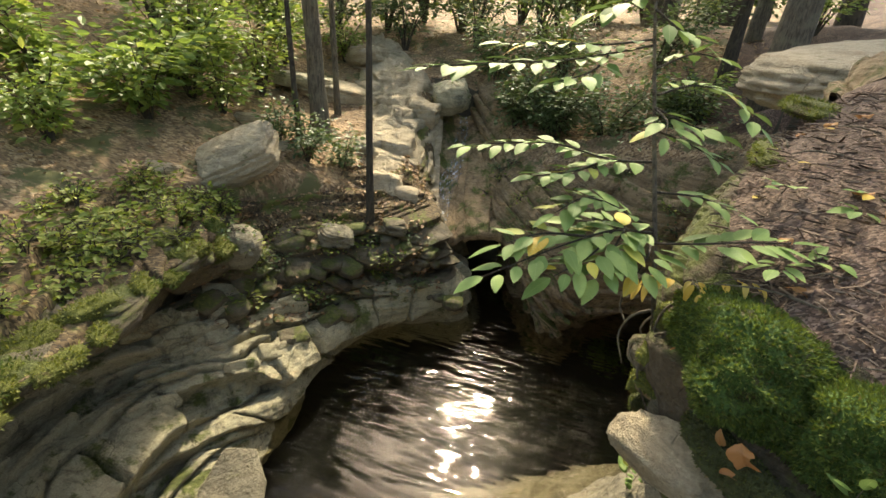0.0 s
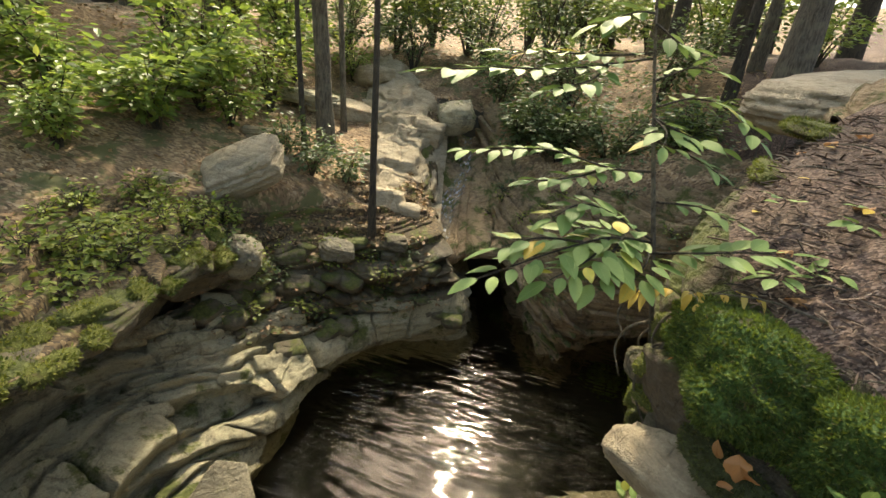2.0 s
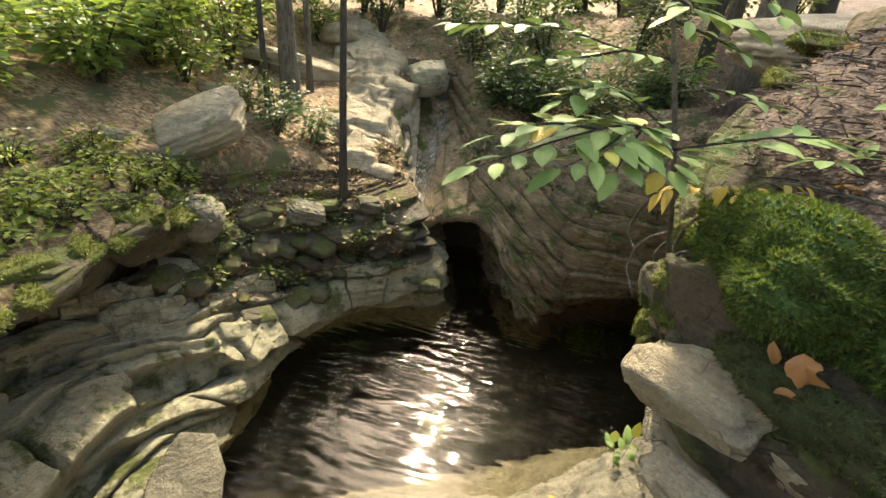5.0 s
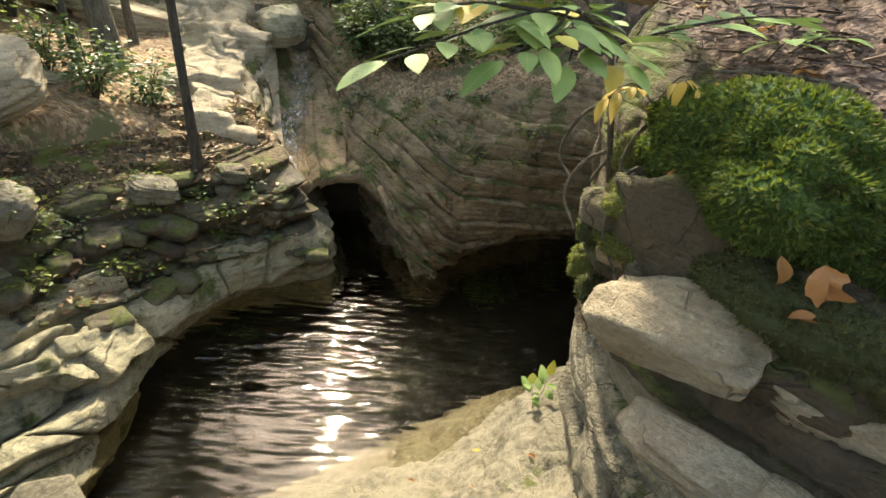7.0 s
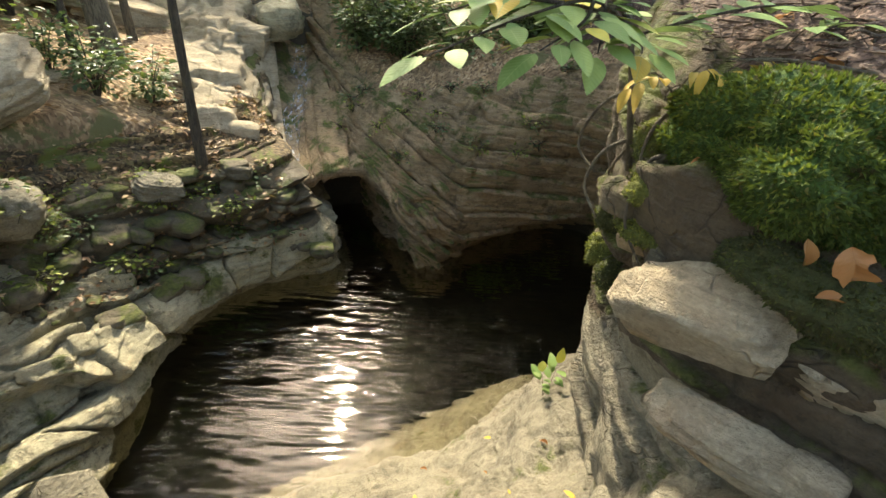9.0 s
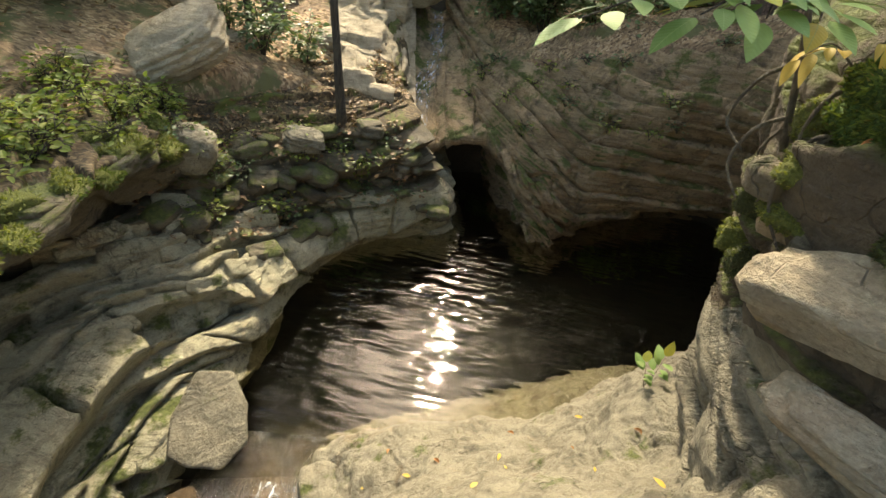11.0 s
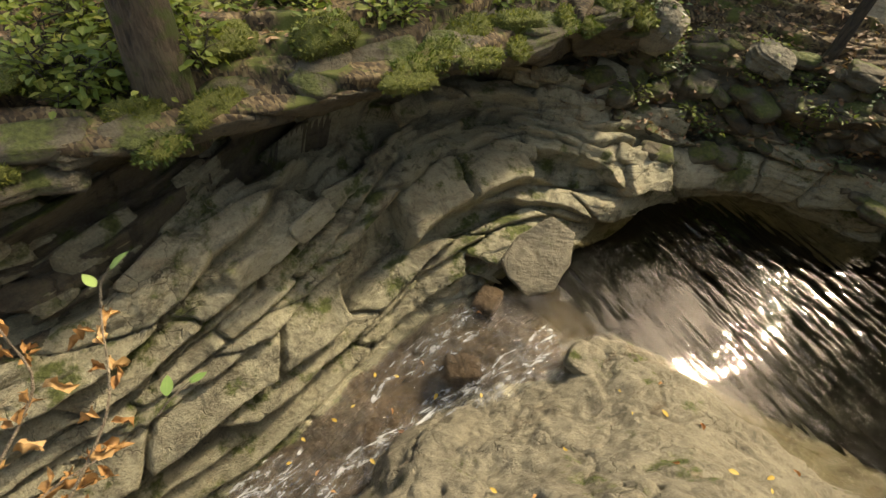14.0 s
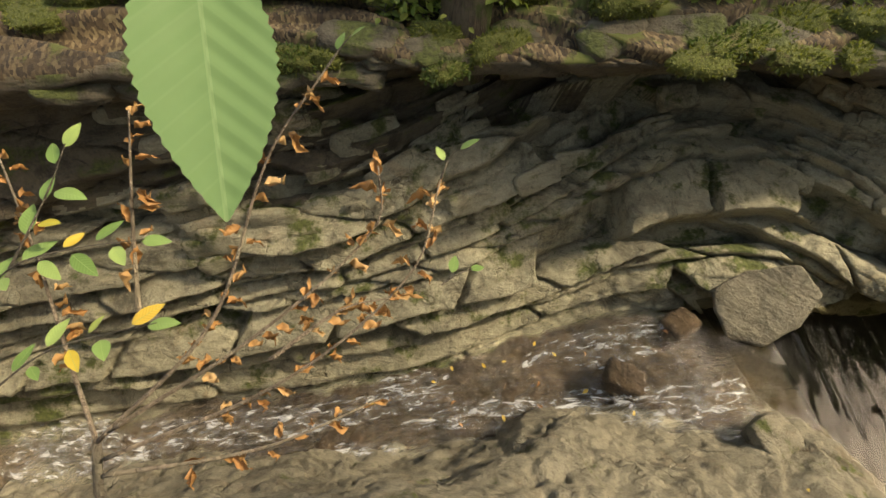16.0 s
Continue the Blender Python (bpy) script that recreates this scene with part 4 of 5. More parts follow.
FROND_OLIVE = leaf_material("olive_moss_frond", [(0.0, (0.02, 0.028, 0.007)), (0.5, (0.05, 0.068, 0.014)), (0.85, (0.10, 0.12, 0.028)), (1.0, (0.12, 0.085, 0.04))], 0.7, 0.2)
FROND_Y = leaf_material("yellow_moss_frond", [(0.0, (0.045, 0.06, 0.012)), (0.6, (0.14, 0.16, 0.028)), (1.0, (0.28, 0.28, 0.055))], 0.7, 0.25)
CHIP = leaf_material("wood_chip", [(0.0, (0.03, 0.02, 0.014)), (0.45, (0.10, 0.065, 0.045)), (0.8, (0.20, 0.14, 0.10)), (1.0, (0.34, 0.26, 0.19))], 0.85, 0.0)


TWIG = bark_material("tan_twig_bark", (0.16, 0.12, 0.08), (0.34, 0.27, 0.19))


def single_leaf_material(name, stops, vein):
    """For leaves that are objects of their own: tint by the object, veins across the blade."""
    n = Nodes(name)
    info = n.add("ShaderNodeObjectInfo")
    col = n.ramp(info.outputs["Random"], stops)
    tex = n.add("ShaderNodeTexCoord")
    sep = n.add("ShaderNodeSeparateXYZ")
    n.link(tex.outputs["Object"], sep.inputs[0])
    slant = n.math("SUBTRACT", sep.outputs[1], n.math("MULTIPLY", n.math("ABSOLUTE", sep.outputs[0]), 0.9))
    wavy = n.math("SINE", n.math("MULTIPLY", slant, 62.0))
    rib = n.math("LESS_THAN", n.math("ABSOLUTE", sep.outputs[0]), 0.008)
    col2 = n.mix(n.math("MULTIPLY", n.step(wavy, 0.86, 1.0), 0.14), col, vein)
    col2 = n.mix(n.math("MULTIPLY", rib, 0.6), col2, vein)
    col2 = n.mix(n.math("MULTIPLY", n.noise(60, 4), 0.3), col2, tuple(0.6 * k for k in stops[0][1]))
    n.done(col2, 0.55, n.bump(wavy, 0.002, 0.12), Specular_IOR_Level=0.25)
    t = n.add("ShaderNodeBsdfTranslucent")
    n.link(n.mix(0.3, col2, vein), t.inputs["Color"])
    m = n.add("ShaderNodeMixShader", Fac=0.22)
    n.link(n.bsdf.outputs[0], m.inputs[1])
    n.link(t.outputs[0], m.inputs[2])
    n.link(m.outputs[0], n.tree.nodes["Material Output"].inputs[0])
    return n.mat


LEAF = single_leaf_material("beech_leaf", [(0.0, (0.12, 0.21, 0.055)), (0.6, (0.21, 0.32, 0.10)), (0.9, (0.31, 0.42, 0.13)), (0.97, (0.5, 0.42, 0.05)), (1.0, (0.6, 0.38, 0.06))], (0.26, 0.36, 0.13))
LEAF_ORANGE = single_leaf_material("orange_leaf", [(0.0, (0.42, 0.20, 0.08)), (1.0, (0.52, 0.30, 0.13))], (0.36, 0.17, 0.07))
LEAF_YELLOW = single_leaf_material("yellow_leaf", [(0.0, (0.55, 0.36, 0.05)), (1.0, (0.62, 0.48, 0.14))], (0.6, 0.45, 0.15))
LEAF_DEAD = single_leaf_material("curled_brown_leaf", [(0.0, (0.34, 0.17, 0.06)), (0.7, (0.46, 0.26, 0.10)), (1.0, (0.56, 0.38, 0.18))], (0.3, 0.15, 0.06))


def leaf_mesh(name, material, width=0.46, curl=0.12, fold=0.12, teeth=0.0, rows=9, twist=0.0):
    """A blade one long, from its stalk at the origin along +y, with midrib, fold and droop."""
    v, f = [], []
    for r in range(rows):
        t = r / (rows - 1)
        w = width * 0.5 * (math.sin(math.pi * t ** 0.8) ** 0.85 if 0 < t < 1 else 0.02)
        w *= 1 + teeth * (1 if r % 2 else -1)
        z = -curl * t * t * 2 + curl * 0.6 * t
        a = twist * t
        for k, e in enumerate((-1, -0.5, 0, 0.5, 1)):
            x, h = w * e, fold * abs(e) * w * 2 - 0.25 * fold * e * e * w
            v.append((x * math.cos(a) - h * math.sin(a), t, z + x * math.sin(a) + h * math.cos(a)))
    for r in range(rows - 1):
        for k in range(4):
            a = r * 5 + k
            f.append([a, a + 1, a + 6, a + 5])
    me = bpy.data.meshes.new(name)
    me.from_pydata(v, [], f)
    me.polygons.foreach_set("use_smooth", np.ones(len(f), bool))
    me.materials.append(material)
    return me


def tube(path, radii, sides=7, bump=0.0, s=0):
    p = np.asarray(path, float)
    n_ = len(p)
    r = np.interp(np.linspace(0, 1, n_), np.linspace(0, 1, len(radii)), radii)
    t = np.gradient(p, axis=0)
    t /= np.linalg.norm(t, axis=1, keepdims=True)
    ref = np.array((0.3, 0.9, 0.1)) if abs(t[0, 2]) > 0.5 else np.array((0, 0, 1.0))
    a = np.cross(t, ref)
    a /= np.linalg.norm(a, axis=1, keepdims=True)
    b = np.cross(t, a)
    ang = np.linspace(0, 2 * math.pi, sides, endpoint=False)
    v = p[:, None] + r[:, None, None] * (np.cos(ang)[None, :, None] * a[:, None] + np.sin(ang)[None, :, None] * b[:, None])
    if bump:
        d = v - p[:, None]
        v = p[:, None] + d * (1 + bump * fbm(v, 3.0 / max(r.max(), 0.02) * 0.25, 3, s)[..., None])
    v = v.reshape(-1, 3)
    f = []
    for i in range(n_ - 1):
        for k in range(sides):
            q = (k + 1) % sides
            f.append([i * sides + k, i * sides + q, (i + 1) * sides + q, (i + 1) * sides + k])
    f.append(list(range(sides))[::-1])
    f.append([(n_ - 1) * sides + k for k in range(sides)])
    return v, f


def tubes(name, many, material, parent=None, label=""):
    v, f, at = [], [], 0
    for a, b in many:
        v.append(a)
        f += [[i + at for i in q] for q in b]
        at += len(a)
    return mesh_from(name, np.concatenate(v), f, material, parent, label=label)


QUAD = np.array([(0, 0, 0), (0.26, 0.35, 0.07), (0.2, 0.72, 0.02), (0, 1, -0.08), (-0.2, 0.72, 0.02), (-0.26, 0.35, 0.07), (0, 0.5, -0.02)])
QUAD_F = np.array([(0, 1, 6), (1, 2, 6), (2, 3, 6), (3, 4, 6), (4, 5, 6), (5, 0, 6)])
SLIM = np.array([(0, 0, 0), (0.16, 0.45, 0.05), (0, 1, -0.1), (-0.16, 0.45, 0.05)])
SLIM_F = np.array([(0, 1, 2), (0, 2, 3)])


def frames(direction, rng, roll=1.0):
    """Turns that carry +y to each direction, with the blade's face towards the sky and some roll."""
    y = direction / np.linalg.norm(direction, axis=1, keepdims=True)
    up = np.array((0, 0, 1.0)) + roll * rng.normal(0, 0.45, y.shape)
    x = np.cross(y, up)
    x /= np.maximum(np.linalg.norm(x, axis=1, keepdims=True), 1e-6)
    z = np.cross(x, y)
    return np.stack([x, y, z], -1)


def blades(name, at, direction, size, material, parent=None, rng=None, shape=(QUAD, QUAD_F), roll=1.0, label=""):
    rot = frames(np.asarray(direction, float), rng, roll)
    v = np.einsum("nij,mj->nmi", rot, shape[0]) * np.asarray(size)[:, None, None] + np.asarray(at)[:, None]
    f = (shape[1][None] + np.arange(len(at))[:, None, None] * len(shape[0])).reshape(-1, shape[1].shape[1])
    return mesh_from(name, v, f, material, parent, smooth=False, label=label)


def shrub(name, label, category, at, height, spread, stems, leaves, size, leaf, wood, seed, group="", lean=(0, 0)):
    rng = np.random.default_rng(seed)
    ob = thing(name, label, category, at, group)
    many, tips, tiny = [], [], []
    for k in range(stems):
        a = rng.uniform(0, 2 * math.pi)
        h = height * rng.uniform(0.55, 1.0)
        out = spread * rng.uniform(0.3, 1.0)
        p = spline([(0, 0, -0.05), (0.3 * out * math.cos(a), 0.3 * out * math.sin(a), 0.5 * h), (out * math.cos(a) + lean[0], out * math.sin(a) + lean[1], h)], 9)
        many = [tube(p, [0.012 * height + 0.004, 0.003], 5)]
        tips += [p[i] for i in range(3, 9)]
        for b in range(3):
            i = rng.integers(4, 8)
            q = p[i] + rng.normal(0, 0.25 * spread + 0.03, 3) * (1, 1, 0.5)
            many.append(tube([p[i], (p[i] + q) / 2 + (0, 0, 0.02), q], [0.005, 0.002], 4))
            tips += [q, (p[i] + q) / 2]
        if height > 0.37:
            tubes("stem", many, wood, ob)
        else:
            tiny += many
    if tiny:
        tubes("stem", tiny, wood, ob)
    tips = np.array(tips)
    pick = tips[rng.integers(0, len(tips), leaves)]
    pos_ = pick + rng.normal(0, 0.10 * spread + 0.03, (leaves, 3)) * (1, 1, 0.6)
    d = pos_ - pick + rng.normal(0, 0.05, (leaves, 3)) + (pick - tips.mean(0)) * 0.25
    d[:, 2] *= 0.35
    blades("foliage", pos_, d + 1e-4, size * rng.uniform(0.6, 1.2, leaves), leaf, ob, rng)
    return ob


def tree(label, at, height, radius, bark, seed, crown_from=0.45, crown=2.2, leaves=2600, size=0.2, lean=(0, 0), group="", limbs=9, leaf=None, stub=False):
    rng = np.random.default_rng(seed)
    ob = thing("tree", label, "tree", at, group)
    k = np.linspace(0, 1, 26)
    path = np.stack([lean[0] * k + 0.05 * radius * 20 * fbm(np.stack([k * 3, k * 0 + seed, k * 0], -1), 1, 3, seed) * k, lean[1] * k + 0.6 * radius * fbm(np.stack([k * 3, k * 0, k * 0 + seed], -1), 1, 3, seed) * k, k * (height + 0.3) - 0.3], -1)
    flare = [radius * 1.6, radius * 1.05, radius * 0.95, radius * 0.85, radius * 0.7, radius * 0.5, radius * 0.3, radius * 0.1]
    tubes("trunk", [tube(path, flare, 14, 0.22, seed)], bark, ob)
    if leaves:
        many, tips = [], []
        for i in range(limbs):
            t = rng.uniform(crown_from, 0.97)
            b = path[int(t * 25)]
            a = rng.uniform(0, 2 * math.pi)
            ln = crown * rng.uniform(0.5, 1.0)
            e = b + np.array((math.cos(a) * ln, math.sin(a) * ln, rng.uniform(0.0, 0.45) * ln))
            p = spline([b, b * 0.5 + e * 0.5 + (0, 0, 0.1 * ln), e], 8)
            tubes("limb", [tube(p, [radius * 0.3 * (1.2 - t), 0.006], 5)], bark, ob)
            for _ in range(8):
                tips.append(p[rng.integers(3, 8)] + rng.normal(0, 0.22 * crown, 3) * (1, 1, 0.5))
        tips = np.array(tips)
        pick = tips[rng.integers(0, len(tips), leaves)]
        pos_ = pick + rng.normal(0, 0.16 * crown, (leaves, 3)) * (1, 1, 0.55)
        d = rng.normal(0, 1, (leaves, 3)) * (1, 1, 0.35)
        blades("crown", pos_, d, size * rng.uniform(0.6, 1.2, leaves), leaf or CANOPY, ob, rng, (SLIM * (1.5, 1, 1), SLIM_F) if size > 0.12 else (QUAD, QUAD_F))
    return ob


def on_ground(x, y):
    return float(ground_height(np.array([x]), np.array([y]))[0])


SLOPE_TREES, WOOD = "trees on the slope", "trees of the surrounding wood"
tree("slender dark trunk rising from the ledge rim", (-0.89, 6.35, 1.75), 7.0, 0.045, BARK_DARK, 1, 0.6, 1.3, 900, 0.11, (-0.05, -0.25), SLOPE_TREES, 8)
tree("straight grey trunk among shrubs", (-1.95, 8.0, 2.35), 11.0, 0.12, BARK, 2, 0.7, 1.4, 900, 0.2, (-0.35, -0.4), SLOPE_TREES)
tree("thin crooked trunk beside the grey tree", (-2.2, 7.6, 2.3), 5.0, 0.045, BARK_DARK, 3, 0.5, 1.0, 700, 0.1, (-0.25, 0.1), SLOPE_TREES)
tree("thin straight trunk beside the grey tree", (-1.85, 8.9, 2.7), 6.0, 0.05, BARK, 4, 0.5, 1.2, 800, 0.11, (-0.2, -0.2), SLOPE_TREES)
tree("mossy brown trunk rooted at the wall's rim", (-3.2, 0.62, 1.9), 9.0, 0.115, BARK_MOSSY, 5, 0.6, 1.6, 900, 0.2, (-0.6, 0.5), SLOPE_TREES)
for k, (x, y, r, h) in enumerate([(5.2, 7.6, 0.2, 13), (5.1, 8.9, 0.09, 9), (5.9, 9.7, 0.1, 10), (7.8, 10.0, 0.16, 12), (6.9, 7.4, 0.12, 11)]):
    tree("grey forest trunk on the mulch slope", (x, y, on_ground(x, y)), h, r, BARK if k % 2 == 0 else BARK_DARK, 10 + k, 0.45, 2.4, 2400, 0.22, (0.2, 0.1), WOOD)
for k, (x, y, h) in enumerate([(-8.2, 13, 15), (-9, 11, 14), (-7.5, 16, 16), (5.4, 12.5, 15), (6.2, 15.5, 17), (7.5, 13.5, 15), (-10.5, 5.5, 13), (-9.5, 14, 16), (-6, 17, 17), (5.5, 18, 17), (10, 8, 14), (-6.5, 23, 18), (8.0, 24, 18), (-9.5, 1, 13), (10, 2, 14),
                               (-7.5, -4, 14), (7, -4, 14), (3.5, -7, 14), (-6.5, -9, 14), (11, 18, 17), (-13, 9, 15)]):
    tree("tall forest tree with a leafy crown", (x, y, on_ground(x, y)), h, 0.14 + 0.05 * (k % 3), BARK_DARK if k % 2 else BARK, 30 + k, 0.3, 2.6, 1900, 0.24, (0.3 * math.sin(k), 0.3 * math.cos(k)), WOOD, 16)

rng = np.random.default_rng(33)
for k in range(20):
    x, y = -12 + 24 * (k + 0.5) / 20 + rng.uniform(-0.5, 0.5), rng.uniform(13.5, 19)
    shrub("forest_thicket", "tall leafy thicket filling the wood behind", "shrub", (x, y, on_ground(x, y) - 0.2), 3.2, 1.8, 8, 1300, 0.2, GREEN if k % 3 else DARK_GREEN, BARK_DARK, 150 + k, "thickets of the wood")
BUSHES = "shrubs of the slope"
for k, (x, y, h, sp_, nl) in enumerate([(-1.75, 6.4, 0.7, 0.35, 420), (-1.95, 7.0, 0.8, 0.4, 480), (-1.45, 7.3, 0.7, 0.35, 380), (-2.4, 7.2, 0.7, 0.4, 400), (-0.62, 6.5, 0.5, 0.28, 260), (-1.2, 6.6, 0.4, 0.3, 220)]):
    shrub("laurel_shrub", "evergreen laurel shrub with small dark glossy leaves", "shrub", (x, y, on_ground(x, y) - 0.05), h, sp_, 6, nl, 0.085, DARK_GREEN, BARK_DARK, 70 + k, BUSHES)
for k, (x, y, h, sp_, nl) in enumerate([(1.5, 9.3, 1.1, 0.7, 1300), (2.2, 8.7, 1.2, 0.8, 1400), (3.0, 8.3, 1.3, 0.9, 1500), (4.0, 8.2, 1.2, 0.9, 1300), (1.2, 10.6, 1.4, 0.9, 1400), (2.6, 10.2, 1.8, 1.2, 1700), (4.2, 9.8, 1.6, 1.2, 1500), (0.8, 12.2, 2.2, 1.2, 1800), (2.4, 12.6, 2.6, 1.4, 1800), (1.75, 8.3, 0.8, 0.5, 900), (2.5, 7.95, 0.8, 0.55, 1000), (3.2, 7.7, 0.8, 0.55, 1000), (3.9, 7.5, 0.9, 0.6, 1000), (4.7, 7.1, 0.9, 0.6, 900), (2.1, 9.1, 1.2, 0.8, 1200), (-0.9, 12.4, 1.8, 1.0, 1300), (-2.6, 12.2, 2.0, 1.2, 1400)]):
    shrub("rhododendron", "dense dark green rhododendron hanging over the rim", "shrub", (x, y, on_ground(x, y) - 0.1), h, sp_, 9, nl, 0.11, DARK_GREEN, BARK_DARK, 90 + k, "rhododendrons over the rim", (0.0, -0.25))
for k, (x, y, h, sp_, nl) in enumerate([(-3.4, 7.6, 1.3, 0.8, 700), (-4.1, 6.8, 1.3, 0.9, 800), (-4.6, 5.6, 1.2, 0.9, 800), (-5.2, 6.6, 1.7, 1.1, 900), (-3.2, 8.8, 1.6, 0.9, 800), (-4.4, 8.8, 2.0, 1.2, 1000), (-5.9, 4.6, 1.5, 1.1, 800), (-3.3, 10.6, 2.0, 1.1, 900), (-5.6, 10, 2.6, 1.5, 1200), (-6.6, 7.6, 2.4, 1.4, 1100), (-6.9, 3.0, 1.6, 1.2, 700), (-3.9, 11.8, 2.2, 1.2, 900), (-5.0, 11.6, 2.4, 1.3, 900), (-7.6, 9.4, 2.6, 1.5, 900), (-2.2, 11.4, 1.3, 0.7, 500), (-4.0, 7.9, 1.6, 1.0, 800), (-7.8, 5.2, 2.2, 1.4, 900)]):
    shrub("broadleaf_shrub", "broad-leaved green understorey shrub on the slope", "shrub", (x, y, on_ground(x, y) - 0.08), h, sp_, 8, nl, 0.17 if k % 2 else 0.12, GREEN, BARK_DARK, 120 + k, "understorey shrubs")
for k, (x, y, h, sp_, nl) in enumerate([(4.6, 6.9, 0.9, 0.6, 300), (3.2, 6.6, 0.8, 0.6, 300), (2.7, 3.6, 0.6, 0.4, 120), (4.4, 8.0, 1.0, 0.7, 400), (6.5, 9, 1.4, 1.0, 600)]):
    shrub("seedling_shrub", "thin pale green seedling on the mulch bank", "shrub", (x, y, on_ground(x, y) - 0.05), h, sp_, 5, nl, 0.11, GREEN, BARK_DARK, 140 + k, "seedlings on the mulch")


# ---- growth on the west rim ----
def rim_at(u, v):
    i, j = int(np.clip(u, 0, 1) * 1059), int(np.clip(v, 0, 1) * 399)
    return sp[i, j]


rng = np.random.default_rng(11)
for k in range(120):
    at = rim_at(rng.uniform(0.3, 0.6), rng.uniform(0.775, 0.93))
    shrub("rim_seedling", "small yellow-green seedlings and fern on the rim", "plant", tuple(at - np.array((0, 0, 0.02))), rng.uniform(0.12, 0.36), rng.uniform(0.14, 0.26), 5, 75, 0.075, FERN, BARK_DARK, 200 + k, "plants of the west rim")
for k, (u, v, h) in enumerate([(0.40, 0.84, 0.6), (0.47, 0.84, 0.5), (0.44, 0.9, 0.6)]):
    shrub("rim_sapling", "upright bright green sapling on the rim", "plant", tuple(rim_at(u, v)), h, 0.16, 4, 60, 0.09, FERN, BARK_DARK, 260 + k, "plants of the west rim")
for k, (u, v) in enumerate([(0.63, 0.5), (0.64, 0.46), (0.72, 0.55), (0.60, 0.62), (0.535, 0.74), (0.73, 0.42), (0.7, 0.66), (0.74, 0.66)]):
    shrub("wall_fern", "small fern rooted in a wall crevice", "plant", tuple(rim_at(u, v)), 0.12, 0.2, 6, 70, 0.055, DARK_GREEN if k % 2 else FERN, BARK_DARK, 280 + k, "ferns of the west wall", (0.12, -0.05))


def moss_pad(label, at, size, turn, cushion, frond, seed, count=900, length=0.03, boxy=0.3):
    rng_ = np.random.default_rng(seed)
    ob = thing("moss_pad", label, "moss", at, "moss pads")
    ob.rotation_euler = [radians(a) for a in turn]
    me = stone_mesh("cushion", cushion, seed, boxy, 0.26, 5 if count > 4000 else 4, 2.0)
    c = new("cushion", me)
    c.parent = ob
    c.scale = size
    co = np.array([v.co[:] for v in me.vertices]) * size
    nr = np.array([v.normal[:] for v in me.vertices])
    pick = rng_.integers(0, len(co), count)
    d = nr[pick] + rng_.normal(0, 0.5, (count, 3))
    blades("fronds", co[pick] - nr[pick] * 0.008, d, length * rng_.uniform(0.6, 1.3, count), frond, ob, rng_, (SLIM * (1.2, 1, 1), SLIM_F), 3.0)
    return ob


moss_pad("yellow-green moss clump hanging from the rim", tuple(rim_at(0.385, 0.775)), (0.16, 0.26, 0.12), (0, 20, 0), MOSS_Y, FROND_Y, 301, 1500)
moss_pad("bright moss clump on the rim", tuple(rim_at(0.355, 0.80)), (0.16, 0.22, 0.08), (0, 10, 0), MOSS_Y, FROND_Y, 302, 1200)
for k, (u, v) in enumerate([(0.26, 0.82), (0.285, 0.815), (0.22, 0.82), (0.235, 0.80), (0.31, 0.82), (0.205, 0.80), (0.33, 0.84), (0.18, 0.82), (0.27, 0.87), (0.235, 0.87)]):
    moss_pad("low yellow-green moss carpet on the rim", tuple(rim_at(u, v)), (0.30, 0.34, 0.05), (0, -4, 40 * k), MOSS_Y, FROND_Y, 310 + k, 4200, 0.022)

for k in range(34):
    at = rim_at(rng.uniform(0.24, 0.6), rng.uniform(0.66, 0.75))
    moss_pad("ragged moss hanging over the wall's rim", tuple(at), (rng.uniform(0.06, 0.14), rng.uniform(0.1, 0.24), rng.uniform(0.03, 0.08)), (0, rng.uniform(0, 40), rng.uniform(-30, 30)), MOSS_Y, FROND_Y if k % 3 else FROND, 340 + k, 420, 0.035)
for k in range(26):
    at = rim_at(rng.uniform(0.56, 0.76), rng.uniform(0.45, 0.78))
    shrub("wall_fern", "small fern rooted among the ledge rocks", "plant", tuple(at), 0.14, 0.2, 5, 50, 0.06, FERN if k % 3 else DARK_GREEN, BARK_DARK, 380 + k, "ferns of the west wall", (0.08, -0.08))

# ---- the moss bank beside the walker ----
moss_pad("deep green cushion of moss on the bank", (0.96, 1.1, 3.33), (0.22, 0.27, 0.16), (0, 12, -15), MOSS, FROND, 330, 30000, 0.019)
moss_pad("deep green cushion of moss on the bank", (1.12, 0.86, 3.3), (0.2, 0.24, 0.14), (0, 14, 10), MOSS, FROND, 331, 24000, 0.019)
moss_pad("olive moss draped below the cushion", (0.89, 0.9, 3.13), (0.12, 0.2, 0.07), (0, 35, 15), MOSS_OLIVE, FROND_OLIVE, 332, 4500, 0.016)
moss_pad("olive moss draped over the bank stone", (0.98, 0.7, 3.1), (0.12, 0.18, 0.06), (0, 30, 10), MOSS_OLIVE, FROND_OLIVE, 333, 3800, 0.016)
moss_pad("small bright moss tuft on an undercut root", (0.86, 1.4, 3.3), (0.035, 0.05, 0.06), (0, 0, 0), MOSS_Y, FROND_Y, 334, 500, 0.015)
moss_pad("small bright moss tuft on an undercut root", (0.85, 1.38, 3.08), (0.05, 0.06, 0.04), (0, 0, 0), MOSS_Y, FROND_Y, 335, 500, 0.015)
